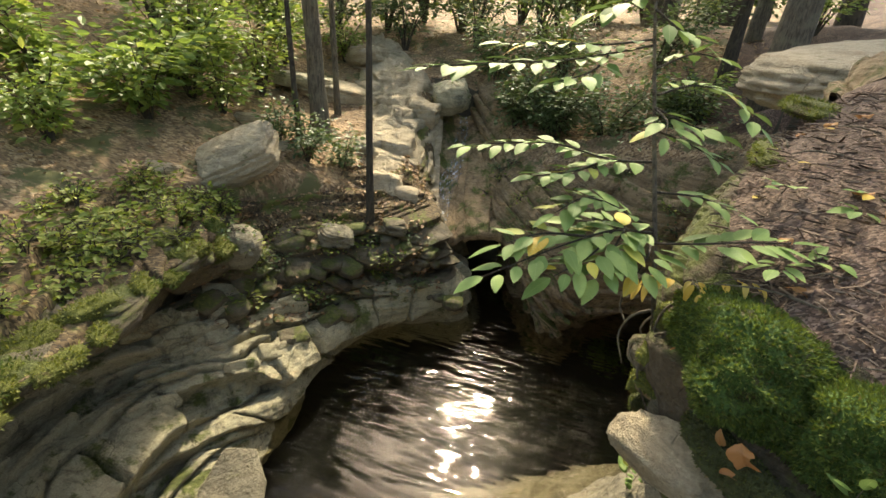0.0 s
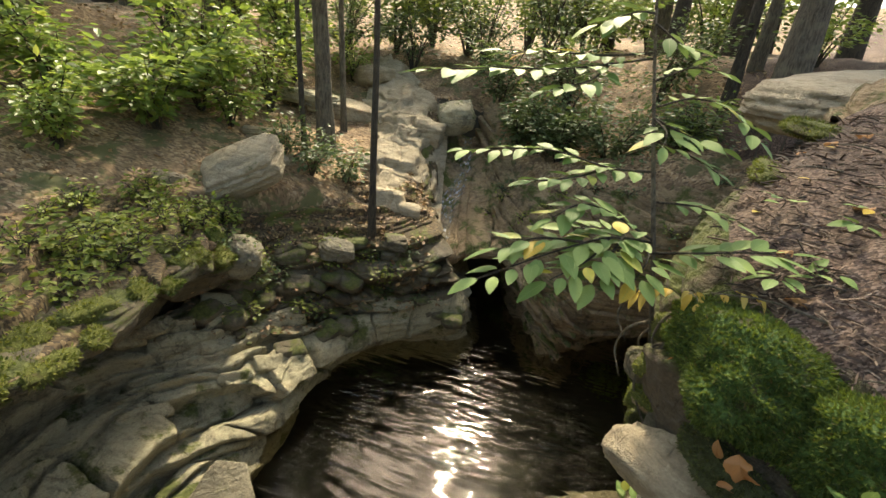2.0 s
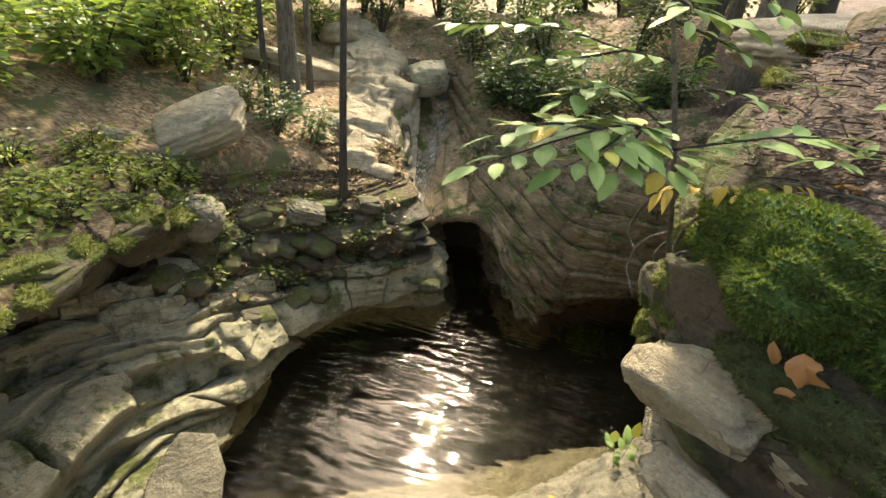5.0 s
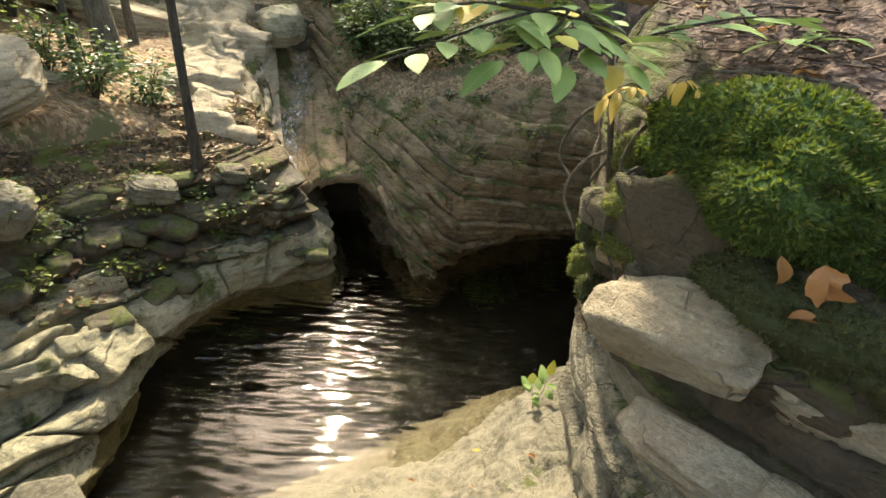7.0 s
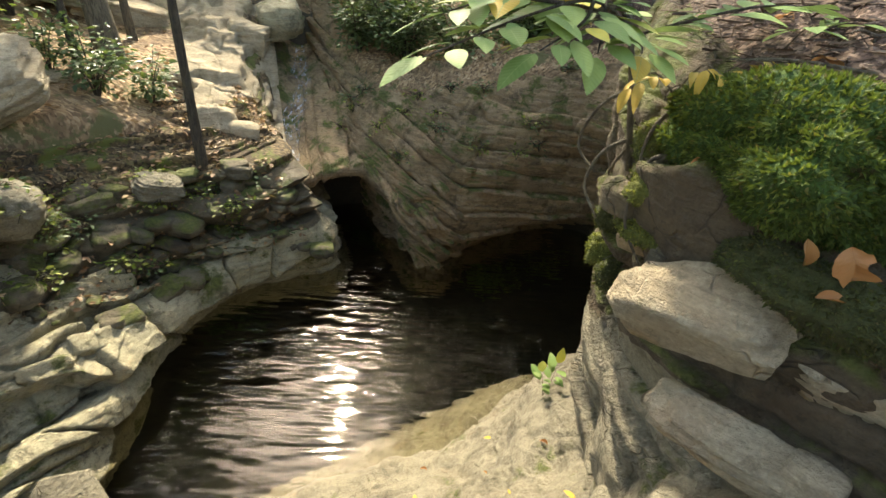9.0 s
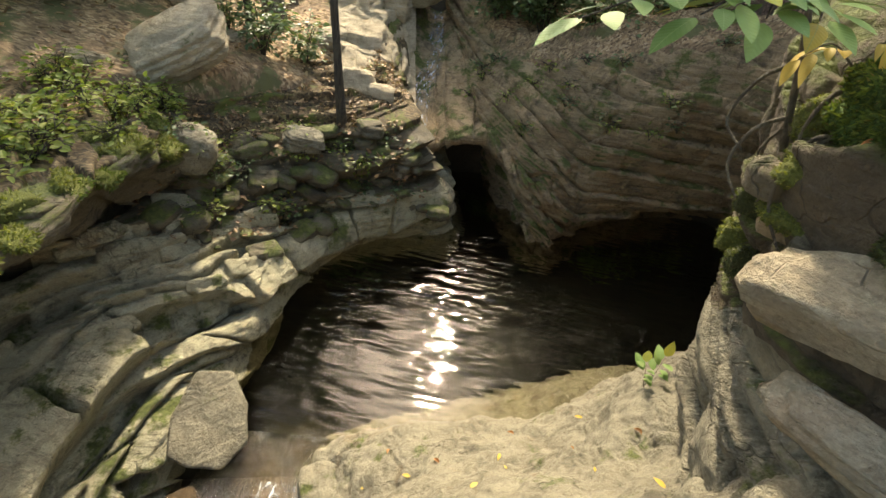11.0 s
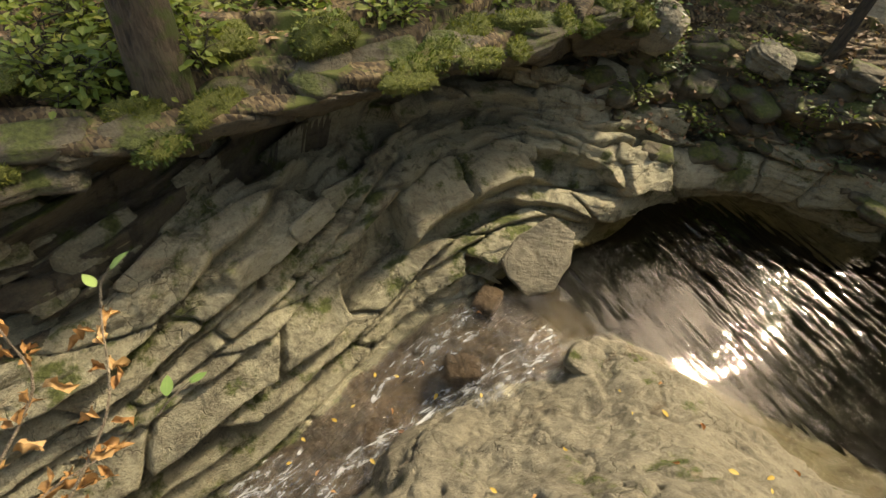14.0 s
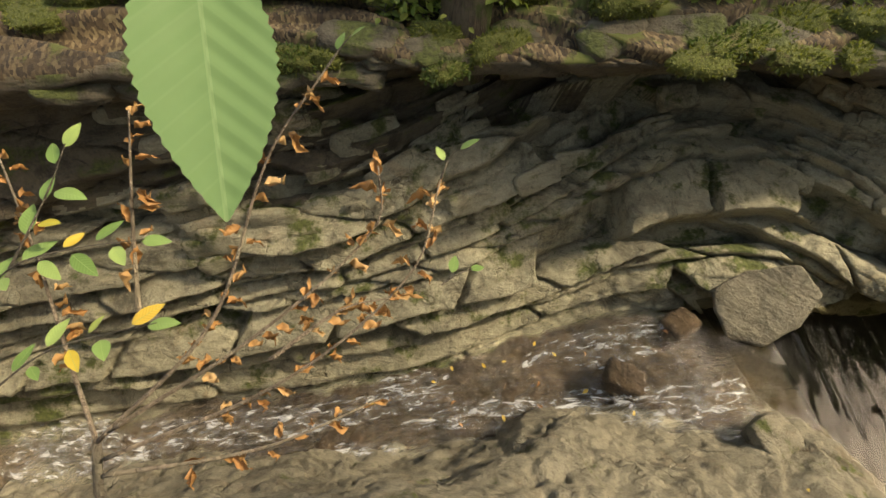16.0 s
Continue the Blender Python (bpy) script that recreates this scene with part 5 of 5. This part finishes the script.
for k, (x, y, z, a, b, c) in enumerate([(0.8, 1.3, 3.2, 0.05, 0.07, 0.05), (0.84, 1.36, 3.2, 0.05, 0.06, 0.05), (0.82, 1.3, 3.08, 0.05, 0.06, 0.035), (0.9, 1.5, 3.02, 0.05, 0.07, 0.05), (0.95, 1.56, 2.88, 0.05, 0.07, 0.07), (0.9, 1.46, 2.84, 0.04, 0.05, 0.05)]):
    moss_pad("olive moss tuft in the undercut bank", (x, y, z), (a, b, c), (0, 20, 15 * k), MOSS_OLIVE if k % 2 else MOSS_Y, FROND_OLIVE if k % 2 else FROND_Y, 350 + k + 60, 900, 0.015)
moss_pad("bright moss patch at the mulch's edge", (1.62, 2.1, 3.74), (0.16, 0.3, 0.05), (0, 12, -30), MOSS_Y, FROND_Y, 336, 900, 0.025)
moss_pad("bright moss patch at the mulch's edge", (2.05, 2.6, 3.93), (0.2, 0.3, 0.05), (0, 12, -30), MOSS_Y, FROND_Y, 337, 900, 0.025)


# ---- saplings and twigs near the walker ----
def crumple(me, seed):
    p = np.array([v.co[:] for v in me.vertices])
    k = int(seed * 1000)
    p = p + 0.22 * np.stack([vnoise(p, 4.0, k), vnoise(p, 4.0, k + 1), vnoise(p, 4.0, k + 2)], -1) * np.clip(p[:, 1:2] * 3, 0, 1)
    me.vertices.foreach_set("co", p.ravel())
    me.update()
    return me


LEAVES = [leaf_mesh("leaf", LEAF, w, c, f, 0.0, 9, t) for w, c, f, t in ((0.46, 0.06, 0.06, 0.0), (0.5, 0.10, 0.05, 0.12), (0.43, 0.03, 0.1, -0.12), (0.48, 0.12, 0.04, 0.08))]
CURLED = [crumple(leaf_mesh("leaf", LEAF_DEAD, w, c, f, 0.0, 9, t), w) for w, c, f, t in ((0.42, 0.35, 0.9, 1.2), (0.36, -0.3, 1.2, -1.6), (0.45, 0.5, 0.8, 0.8), (0.3, 0.2, 1.5, 2.0), (0.5, 0.3, 1.0, -0.9), (0.4, -0.4, 0.8, 1.9))]


def put_leaf(meshes, at, direction, size, rng_, parent, roll=0.5, face=(0, 0, 1)):
    y = Vector(direction).normalized()
    up = (Vector(face) + Vector(rng_.normal(0, 0.3, 3)) * roll).normalized()
    x = y.cross(up).normalized()
    m = Matrix((x, y, x.cross(y))).transposed().to_4x4()
    ob = new("leaf", meshes[int(rng_.integers(0, len(meshes)))])
    ob.matrix_world = Matrix.Translation(at) @ m @ Matrix.Diagonal((size, size, size, 1))
    ob.parent = parent
    return ob


def spray(parent, places, count, size, seed, meshes=None, radius=0.005, wood=None, spread=0.75, droop=0.15, start=0.15, label=""):
    """A branch with leaves set alternately along it in one flat spray."""
    rng_ = np.random.default_rng(seed)
    p = spline(places, 24)
    b = tubes("branch", [tube(p, [radius, radius * 0.3], 6)], wood or BARK_DARK, parent, label)
    t = np.gradient(p, axis=0)
    for k in range(count):
        i = int((start + (1 - start) * (k + 0.5) / count) * 23)
        d = t[i] / np.linalg.norm(t[i])
        side = np.cross(d, (0, 0, 1.0))
        side /= max(np.linalg.norm(side), 1e-6)
        way = d * (1 - spread * 0.5) + side * (spread if k % 2 else -spread) + np.array((0, 0, -droop)) + rng_.normal(0, 0.12, 3)
        if droop > 0.6:
            way = way + rng_.normal(0, 0.4, 3)
        if k == count - 1:
            way = d + np.array((0, 0, -droop))
        at = p[i] + 0.25 * size * way / np.linalg.norm(way)
        put_leaf(meshes or LEAVES, at, way, size * rng_.uniform(0.7, 1.15), rng_, b)
    return b


sapling = thing("beech_sapling", "beech sapling with flat sprays of green and yellowing leaves", "sapling", (0, 0, 0))
tubes("stem", [tube(spline([(0.86, 1.46, 3.2), (0.8, 1.52, 3.55), (0.79, 1.75, 3.95), (0.79, 1.98, 4.34), (0.78, 2.15, 4.75)], 30), [0.009, 0.008, 0.006, 0.004], 9, 0.15, 3)], BARK, sapling)
SPRAYS = []
SPRAYS.append(([(0.8, 1.91, 4.18), (0.43, 1.72, 4.11), (0.18, 1.62, 4.09), (-0.07, 1.55, 4.06)], 20, 0.085))
SPRAYS.append(([(0.8, 1.93, 4.2), (0.6, 1.84, 4.17), (0.4, 1.78, 4.16), (0.2, 1.74, 4.15)], 13, 0.08))
SPRAYS.append(([(0.6, 1.8, 4.14), (0.5, 1.66, 4.08), (0.36, 1.6, 4.04)], 8, 0.08))
SPRAYS.append(([(0.81, 1.68, 3.79), (0.62, 1.63, 3.8), (0.4, 1.64, 3.84), (0.09, 1.6, 3.82)], 20, 0.075))
SPRAYS.append(([(0.62, 1.63, 3.8), (0.48, 1.55, 3.77), (0.34, 1.52, 3.75)], 9, 0.07))
SPRAYS.append(([(0.79, 1.53, 3.58), (0.6, 1.48, 3.68), (0.5, 1.47, 3.7), (0.4, 1.42, 3.66)], 13, 0.085))
SPRAYS.append(([(0.79, 1.53, 3.57), (0.6, 1.42, 3.61), (0.42, 1.34, 3.58), (0.16, 1.24, 3.5)], 17, 0.085))
SPRAYS.append(([(0.66, 1.46, 3.61), (0.58, 1.34, 3.57), (0.52, 1.26, 3.52)], 9, 0.085))
SPRAYS.append(([(0.78, 1.5, 3.54), (0.72, 1.38, 3.55), (0.66, 1.3, 3.52)], 8, 0.08))
SPRAYS.append(([(0.82, 1.83, 4.01), (0.97, 1.88, 4.05), (1.1, 1.85, 4.03), (1.19, 1.74, 3.93)], 10, 0.08))
SPRAYS.append(([(0.8, 1.78, 3.97), (0.9, 1.72, 3.93), (1.02, 1.7, 3.9)], 6, 0.08))
SPRAYS.append(([(0.78, 1.5, 3.54), (0.89, 1.38, 3.6), (1.0, 1.34, 3.63), (1.13, 1.33, 3.64)], 11, 0.085))
SPRAYS.append(([(0.79, 1.98, 4.34), (0.7, 1.93, 4.33), (0.57, 1.9, 4.28)], 8, 0.09))
SPRAYS.append(([(0.79, 1.95, 4.3), (0.86, 1.88, 4.24), (0.92, 1.82, 4.2)], 5, 0.09))
SPRAYS.append(([(0.79, 1.76, 3.97), (0.8, 1.66, 3.94), (0.78, 1.6, 3.9)], 5, 0.09))
SPRAYS.append(([(0.79, 1.72, 3.9), (0.92, 1.68, 3.86), (1.0, 1.62, 3.82)], 6, 0.075))
SPRAYS.append(([(0.8, 1.6, 3.7), (0.9, 1.5, 3.72), (0.98, 1.42, 3.7)], 7, 0.075))
SPRAYS.append(([(0.8, 1.86, 4.1), (0.95, 1.9, 4.16), (1.05, 1.88, 4.15)], 6, 0.075))
SPRAYS.append(([(0.6, 1.42, 3.61), (0.5, 1.3, 3.57), (0.38, 1.24, 3.52)], 9, 0.085))
SPRAYS.append(([(0.5, 1.38, 3.6), (0.36, 1.38, 3.6), (0.24, 1.35, 3.57)], 8, 0.085))
SPRAYS.append(([(0.72, 1.46, 3.58), (0.62, 1.52, 3.6), (0.5, 1.52, 3.6)], 8, 0.085))
for k, (places, count, size) in enumerate(SPRAYS):
    spray(sapling, places, int(count * 1.5), size * 1.2, 400 + k, droop=0.03)

seedling = thing("beech_seedling", "low green seedling sprig at the mulch's edge", "sapling", (0, 0, 0))
for k, (places, count, size) in enumerate([
    ([(1.12, 1.36, 3.5), (1.1, 1.3, 3.58), (1.02, 1.22, 3.6)], 6, 0.075),
    ([(1.12, 1.36, 3.5), (1.2, 1.3, 3.6), (1.3, 1.25, 3.62)], 6, 0.075),
    ([(1.42, 1.5, 3.62), (1.42, 1.45, 3.72), (1.36, 1.4, 3.74)], 5, 0.07),
    ([(1.3, 1.75, 3.6), (1.32, 1.68, 3.72), (1.25, 1.62, 3.76)], 6, 0.075),
    ([(1.56, 1.6, 3.66), (1.55, 1.55, 3.75), (1.48, 1.5, 3.77)], 5, 0.075),
]):
    spray(seedling, places, count, size, 440 + k, start=0.4, radius=0.003)

bush = thing("beech_bush", "leafless beech twigs with curled orange-brown dead leaves", "bush", (0, 0, 0))
tubes("stem", [tube(spline([(-0.62, -1.0, 0.75), (-0.66, -0.95, 1.5), (-0.72, -0.87, 2.25), (-0.81, -0.83, 2.4)], 20), [0.014, 0.009], 8, 0.2, 5)], BARK, bush)
TWIGS = []
TWIGS.append(([(-0.81, -0.83, 2.4), (-0.97, -0.86, 2.51), (-1.12, -0.86, 2.68), (-1.27, -0.89, 2.8)], 9))
TWIGS.append(([(-0.81, -0.83, 2.4), (-0.92, -0.55, 2.6), (-1.1, -0.38, 2.84), (-1.16, -0.25, 2.97)], 10))
TWIGS.append(([(-0.82, -0.8, 2.42), (-0.88, -0.46, 2.6), (-0.96, -0.21, 2.77), (-1.01, -0.19, 2.87)], 10))
TWIGS.append(([(-0.78, -0.82, 2.38), (-0.8, -0.43, 2.54), (-0.88, -0.16, 2.72), (-1.0, -0.08, 2.83)], 12))
TWIGS.append(([(-0.97, -0.7, 2.56), (-1.1, -0.66, 2.72), (-1.2, -0.6, 2.9)], 6))
TWIGS.append(([(-0.76, -0.84, 2.34), (-0.72, -0.5, 2.42), (-0.74, -0.25, 2.5)], 6))
TWIGS.append(([(-0.84, -0.45, 2.56), (-0.9, -0.3, 2.6), (-0.92, -0.2, 2.58)], 6))
for k, (places, count) in enumerate(TWIGS):
    spray(bush, places, int(count * 2.2), 0.038, 460 + k, CURLED, 0.0052, TWIG, 0.45, 0.75, 0.25, "thin twig with curled dead leaves")
FRESH = []
FRESH.append(([(-1.02, -1.05, 2.55), (-1.03, -0.85, 2.72), (-1.02, -0.72, 2.76), (-1.0, -0.6, 2.78)], 11, 0.055))
FRESH.append(([(-1.03, -0.85, 2.72), (-1.1, -0.75, 2.82), (-1.15, -0.7, 2.88)], 6, 0.055))
FRESH.append(([(-0.9, -1.0, 2.5), (-0.92, -0.84, 2.6), (-0.9, -0.7, 2.66), (-0.88, -0.6, 2.7)], 8, 0.055))
FRESH.append(([(-1.16, -0.25, 2.97), (-1.17, -0.22, 3.0), (-1.17, -0.2, 3.02)], 2, 0.04))
FRESH.append(([(-1.0, -0.08, 2.83), (-1.02, -0.06, 2.86), (-1.02, -0.04, 2.88)], 2, 0.04))
FRESH.append(([(-0.88, -0.1, 2.66), (-0.89, -0.07, 2.67), (-0.9, -0.03, 2.67)], 2, 0.045))
for k, (places, count, size) in enumerate(FRESH):
    spray(bush, places, count, size, 480 + k, LEAVES, 0.0025, BARK, label="twig with fresh green leaves")
rng = np.random.default_rng(50)
overhang = spray(bush, [(-1.27, -0.89, 2.8), (-1.2, -0.75, 3.1), (-0.95, -0.5, 3.36), (-0.66, -0.31, 3.37)], 3, 0.06, 495, LEAVES, 0.003, BARK, label="arching twig with large green leaves")
LEAF_FRESH = single_leaf_material("fresh_beech_leaf", [(0.0, (0.11, 0.205, 0.075)), (1.0, (0.13, 0.225, 0.085))], (0.2, 0.3, 0.13))
BIG = leaf_mesh("leaf", LEAF_FRESH, 0.47, 0.015, 0.08, 0.03, 41)
put_leaf([BIG], (-0.65, -0.29, 3.348), (0.088, -0.006, -0.072), 0.12, rng, overhang, 0.0, (0.55, 0.2, 0.75))
put_leaf([BIG], (-0.665, -0.25, 3.372), (0.03, 0.08, -0.03), 0.07, rng, overhang, 0.1, (0.55, 0.2, 0.75))

sprig = thing("ledge_sprig", "fresh green sprig growing at the ledge's edge", "plant", (0, 0, 0))
SPRIG_AT = np.array((1.72, 2.62, 0.92))
spray(sprig, [SPRIG_AT, SPRIG_AT + (-0.03, 0.0, 0.14), SPRIG_AT + (-0.05, 0.0, 0.24)], 7, 0.13, 501, LEAVES, 0.004, BARK, 0.9, 0.1, 0.4)
spray(sprig, [SPRIG_AT, SPRIG_AT + (0.05, 0.0, 0.16), SPRIG_AT + (0.07, 0.0, 0.3)], 7, 0.13, 502, LEAVES, 0.004, BARK, 0.9, 0.1, 0.4)
low = thing("moss_sprig", "small glossy green sprig in the moss", "plant", (0, 0, 0))
spray(low, [(1.0, 0.72, 3.2), (0.97, 0.7, 3.28), (0.96, 0.69, 3.33)], 5, 0.055, 503, LEAVES, 0.003, BARK, 1.0, 0.0, 0.5)


# ---- fallen leaves ----
def fallen(label, at, direction, size, mesh, face, group="fallen leaves"):
    y = Vector(direction).normalized()
    x = y.cross(Vector(face)).normalized()
    ob = new("fallen_leaf", mesh)
    ob.matrix_world = Matrix.Translation(at) @ Matrix((x, y, x.cross(y))).transposed().to_4x4() @ Matrix.Diagonal((size, size, size, 1))
    return tagged(ob, label, "leaf", group)


ORANGE = crumple(leaf_mesh("fallen_leaf", LEAF_ORANGE, 0.72, 0.25, 0.3, 0.03, 15), 0.33)
ROLLED = leaf_mesh("fallen_leaf", LEAF_ORANGE, 0.4, 0.3, 0.9, 0.0, 9, 0.8)
YELLOW = leaf_mesh("fallen_leaf", LEAF_YELLOW, 0.46, 0.1, 0.12)
fallen("large dry orange-brown leaf resting on the moss", (0.815, 0.86, 3.275), (0.02, -0.03, -0.075), 0.085, ORANGE, (-0.7, -0.5, 0.45))
fallen("rolled dry orange leaf on the moss", (0.80, 0.92, 3.262), (0.0, -0.02, -0.06), 0.06, ROLLED, (-0.7, -0.5, 0.45))
fallen("rolled dry orange leaf on the moss", (0.79, 0.86, 3.175), (0.03, -0.06, 0.02), 0.05, ROLLED, (-0.5, -0.5, 0.7))
fallen("curled orange leaf caught under the moss", (0.79, 1.19, 3.33), (0.0, 0.0, -0.06), 0.07, ROLLED, (-0.8, -0.5, 0.2))
fallen("small yellow leaf on the moss cushion", (0.80, 1.14, 3.43), (0.03, -0.02, -0.05), 0.05, YELLOW, (-0.7, -0.5, 0.5))
fallen("yellow leaf on the tan boulder", (0.7, 1.14, 3.06), (0.06, 0.03, 0.01), 0.05, YELLOW, (0, 0, 1))
rng = np.random.default_rng(70)
for k in range(44):
    if k < 26:
        x, y = rng.uniform(-0.7, 1.6), rng.uniform(0.8, 2.9)
        i, j = int((x + 2.3) / 5.3 * 349), int((y + 3.5) / 7.9 * 459)
        at = lp[i, j] + (0, 0, 0.008)
        text = "small fallen leaf on the pale ledge"
    else:
        i, j = int(rng.uniform(40, 200)), int(rng.uniform(15, 70))
        at = brook[i, j] + (0, 0, 0.025)
        text = "small yellow leaf stuck in the brook"
    a = rng.uniform(0, 6.28)
    fallen(text, tuple(at), (math.cos(a), math.sin(a), 0.05), rng.uniform(0.035, 0.065), YELLOW if k % 3 else ROLLED, (0.05, 0.0, 1))
bp, bn_ = SURFACE["bank_east"]
for k in range(40):
    q = bp[int(rng.uniform(0.12, 0.8) * 459), int(rng.uniform(0.76, 0.98) * 199)]
    a = rng.uniform(0, 6.28)
    fallen("dry tan leaf lying on the mulch", tuple(q + (0, 0, 0.012)), (math.cos(a), math.sin(a), 0.1), rng.uniform(0.04, 0.075), (ORANGE, ROLLED, YELLOW)[k % 3], (-0.1, 0.0, 1))

rng = np.random.default_rng(90)
for k in range(20):
    at = ep[int(rng.uniform(0.2, 0.6) * 679), int(rng.uniform(0.6, 0.88) * 289)]
    shrub("wall_fern", "small dark fern growing on the brown wall", "plant", tuple(at), 0.14, 0.2, 5, 50, 0.06, DARK_GREEN if k % 2 else FERN, BARK_DARK, 520 + k, "ferns of the east wall", (0.0, -0.1))
for k in range(9):
    a = np.array((0.9 + rng.uniform(-0.03, 0.06), rng.uniform(1.26, 1.55), rng.uniform(3.28, 3.42)))
    b = a + (rng.uniform(-0.14, -0.06), rng.uniform(-0.12, 0.12), rng.uniform(-0.22, -0.08))
    c = b + (rng.uniform(0.0, 0.1), rng.uniform(-0.1, 0.1), rng.uniform(-0.16, -0.04))
    r = tubes("root", [tube(spline([a, (a + b) / 2 + (-0.03, 0, 0.03), b, c], 16), [0.007, 0.003], 6, 0.2, k)], BARK)
    tagged(r, "thin grey root hanging from the undercut bank", "root", "roots of the undercut bank")
caught = thing("yellow_sprig", "withering sprig with yellow leaves at the bank's edge", "plant", (0, 0, 0))
YELLOWS = [leaf_mesh("leaf", LEAF_YELLOW, w, c, 0.2, 0.0, 9, t) for w, c, t in ((0.46, 0.2, 0.3), (0.4, 0.35, -0.4), (0.5, 0.1, 0.0))]
for k, places in enumerate([[(0.9, 1.42, 3.42), (0.86, 1.32, 3.5), (0.84, 1.24, 3.49)], [(0.9, 1.42, 3.42), (0.8, 1.4, 3.47), (0.72, 1.38, 3.44)], [(0.92, 1.4, 3.42), (0.98, 1.3, 3.52), (1.02, 1.24, 3.53)]]):
    spray(caught, places, 6, 0.06, 560 + k, YELLOWS, 0.003, BARK, 0.6, 0.6, 0.3)

# loose cover too fine to count
PRISM = np.array([(-0.06, 0, 0), (0.06, 0, 0), (0.05, 1, 0), (-0.05, 1, 0), (0.0, 0.05, 0.06), (0.0, 0.95, 0.05)])
PRISM_F = np.array([(0, 1, 4), (1, 2, 5), (1, 5, 4), (2, 3, 5), (3, 0, 4), (3, 4, 5)])
count = 9000
q = bp[(rng.uniform(0.05, 0.9, count) * 459).astype(int), (rng.uniform(0.74, 1.0, count) * 199).astype(int)] + rng.normal(0, 0.012, (count, 3)) * (1, 1, 0.4) + (0, 0, 0.006)
d = rng.normal(0, 1, (count, 3)) * (1, 1, 0.18)
chips = blades("wood_chips", q, d, 0.055 * rng.uniform(0.3, 1.3, count), CHIP, None, rng, (PRISM, PRISM_F), 1.5)
tagged(chips, "shredded brown wood chips strewn over the bank", "wood chips", kind="stuff")
count = 17000
x, y = rng.uniform(1.6, 6.0, count), rng.uniform(-1, 6.5, count)
q = np.stack([x, y, ground_height(x, y) + 0.006], -1)[inside(x, y, LIP) < -0.1]
chips = blades("wood_chips", q, rng.normal(0, 1, q.shape) * (1, 1, 0.18), 0.08 * rng.uniform(0.3, 1.3, len(q)), CHIP, None, rng, (PRISM, PRISM_F), 1.5)
tagged(chips, "shredded brown wood chips strewn over the slope", "wood chips", kind="stuff")
count = 14000
x, y = rng.uniform(-8, 6, count), rng.uniform(-3, 14, count)
keep = (inside(x, y, LIP) < 0.05) & ~((x > 0.5) & (y < 6))
x, y = x[keep], y[keep]
q = np.stack([x, y, ground_height(x, y) + 0.012], -1)
litter = blades("leaf_litter", q, rng.normal(0, 1, q.shape) * (1, 1, 0.3), 0.085 * rng.uniform(0.5, 1.2, len(q)), FALLEN, None, rng, (QUAD, QUAD_F), 1.2)
tagged(litter, "dry brown leaves strewn over the forest floor", "leaf litter", kind="stuff")
count = 3600
q = sp[(rng.uniform(0.05, 0.85, count) * 1059).astype(int), (rng.uniform(0.79, 1.0, count) * 399).astype(int)] + (0, 0, 0.012)
ledges = sp[(rng.uniform(0.55, 0.76, 1300) * 1059).astype(int), (rng.uniform(0.4, 0.8, 1300) * 399).astype(int)] + (0.01, -0.01, 0.015)
q = np.concatenate([q, ledges])
count = len(q)
litter = blades("leaf_litter", q, rng.normal(0, 1, q.shape) * (1, 1, 0.3), 0.075 * rng.uniform(0.5, 1.2, count), FALLEN, None, rng, (QUAD, QUAD_F), 1.2)
tagged(litter, "dry brown leaves strewn over the west rim", "leaf litter", kind="stuff")
sticks = []
for k in range(60):
    q = bp[int(rng.uniform(0.1, 0.8) * 459), int(rng.uniform(0.76, 1.0) * 199)] + (0, 0, 0.012)
    a, ln = rng.uniform(0, 6.28), rng.uniform(0.08, 0.35)
    sticks.append(tube(spline([q, q + (0.5 * ln * math.cos(a), 0.5 * ln * math.sin(a), 0.012), q + (ln * math.cos(a + 0.2), ln * math.sin(a + 0.2), 0.004)], 6), [0.005, 0.002], 5))
tagged(tubes("twigs", sticks, BARK, None), "thin grey twigs scattered over the mulch", "twigs", kind="stuff")
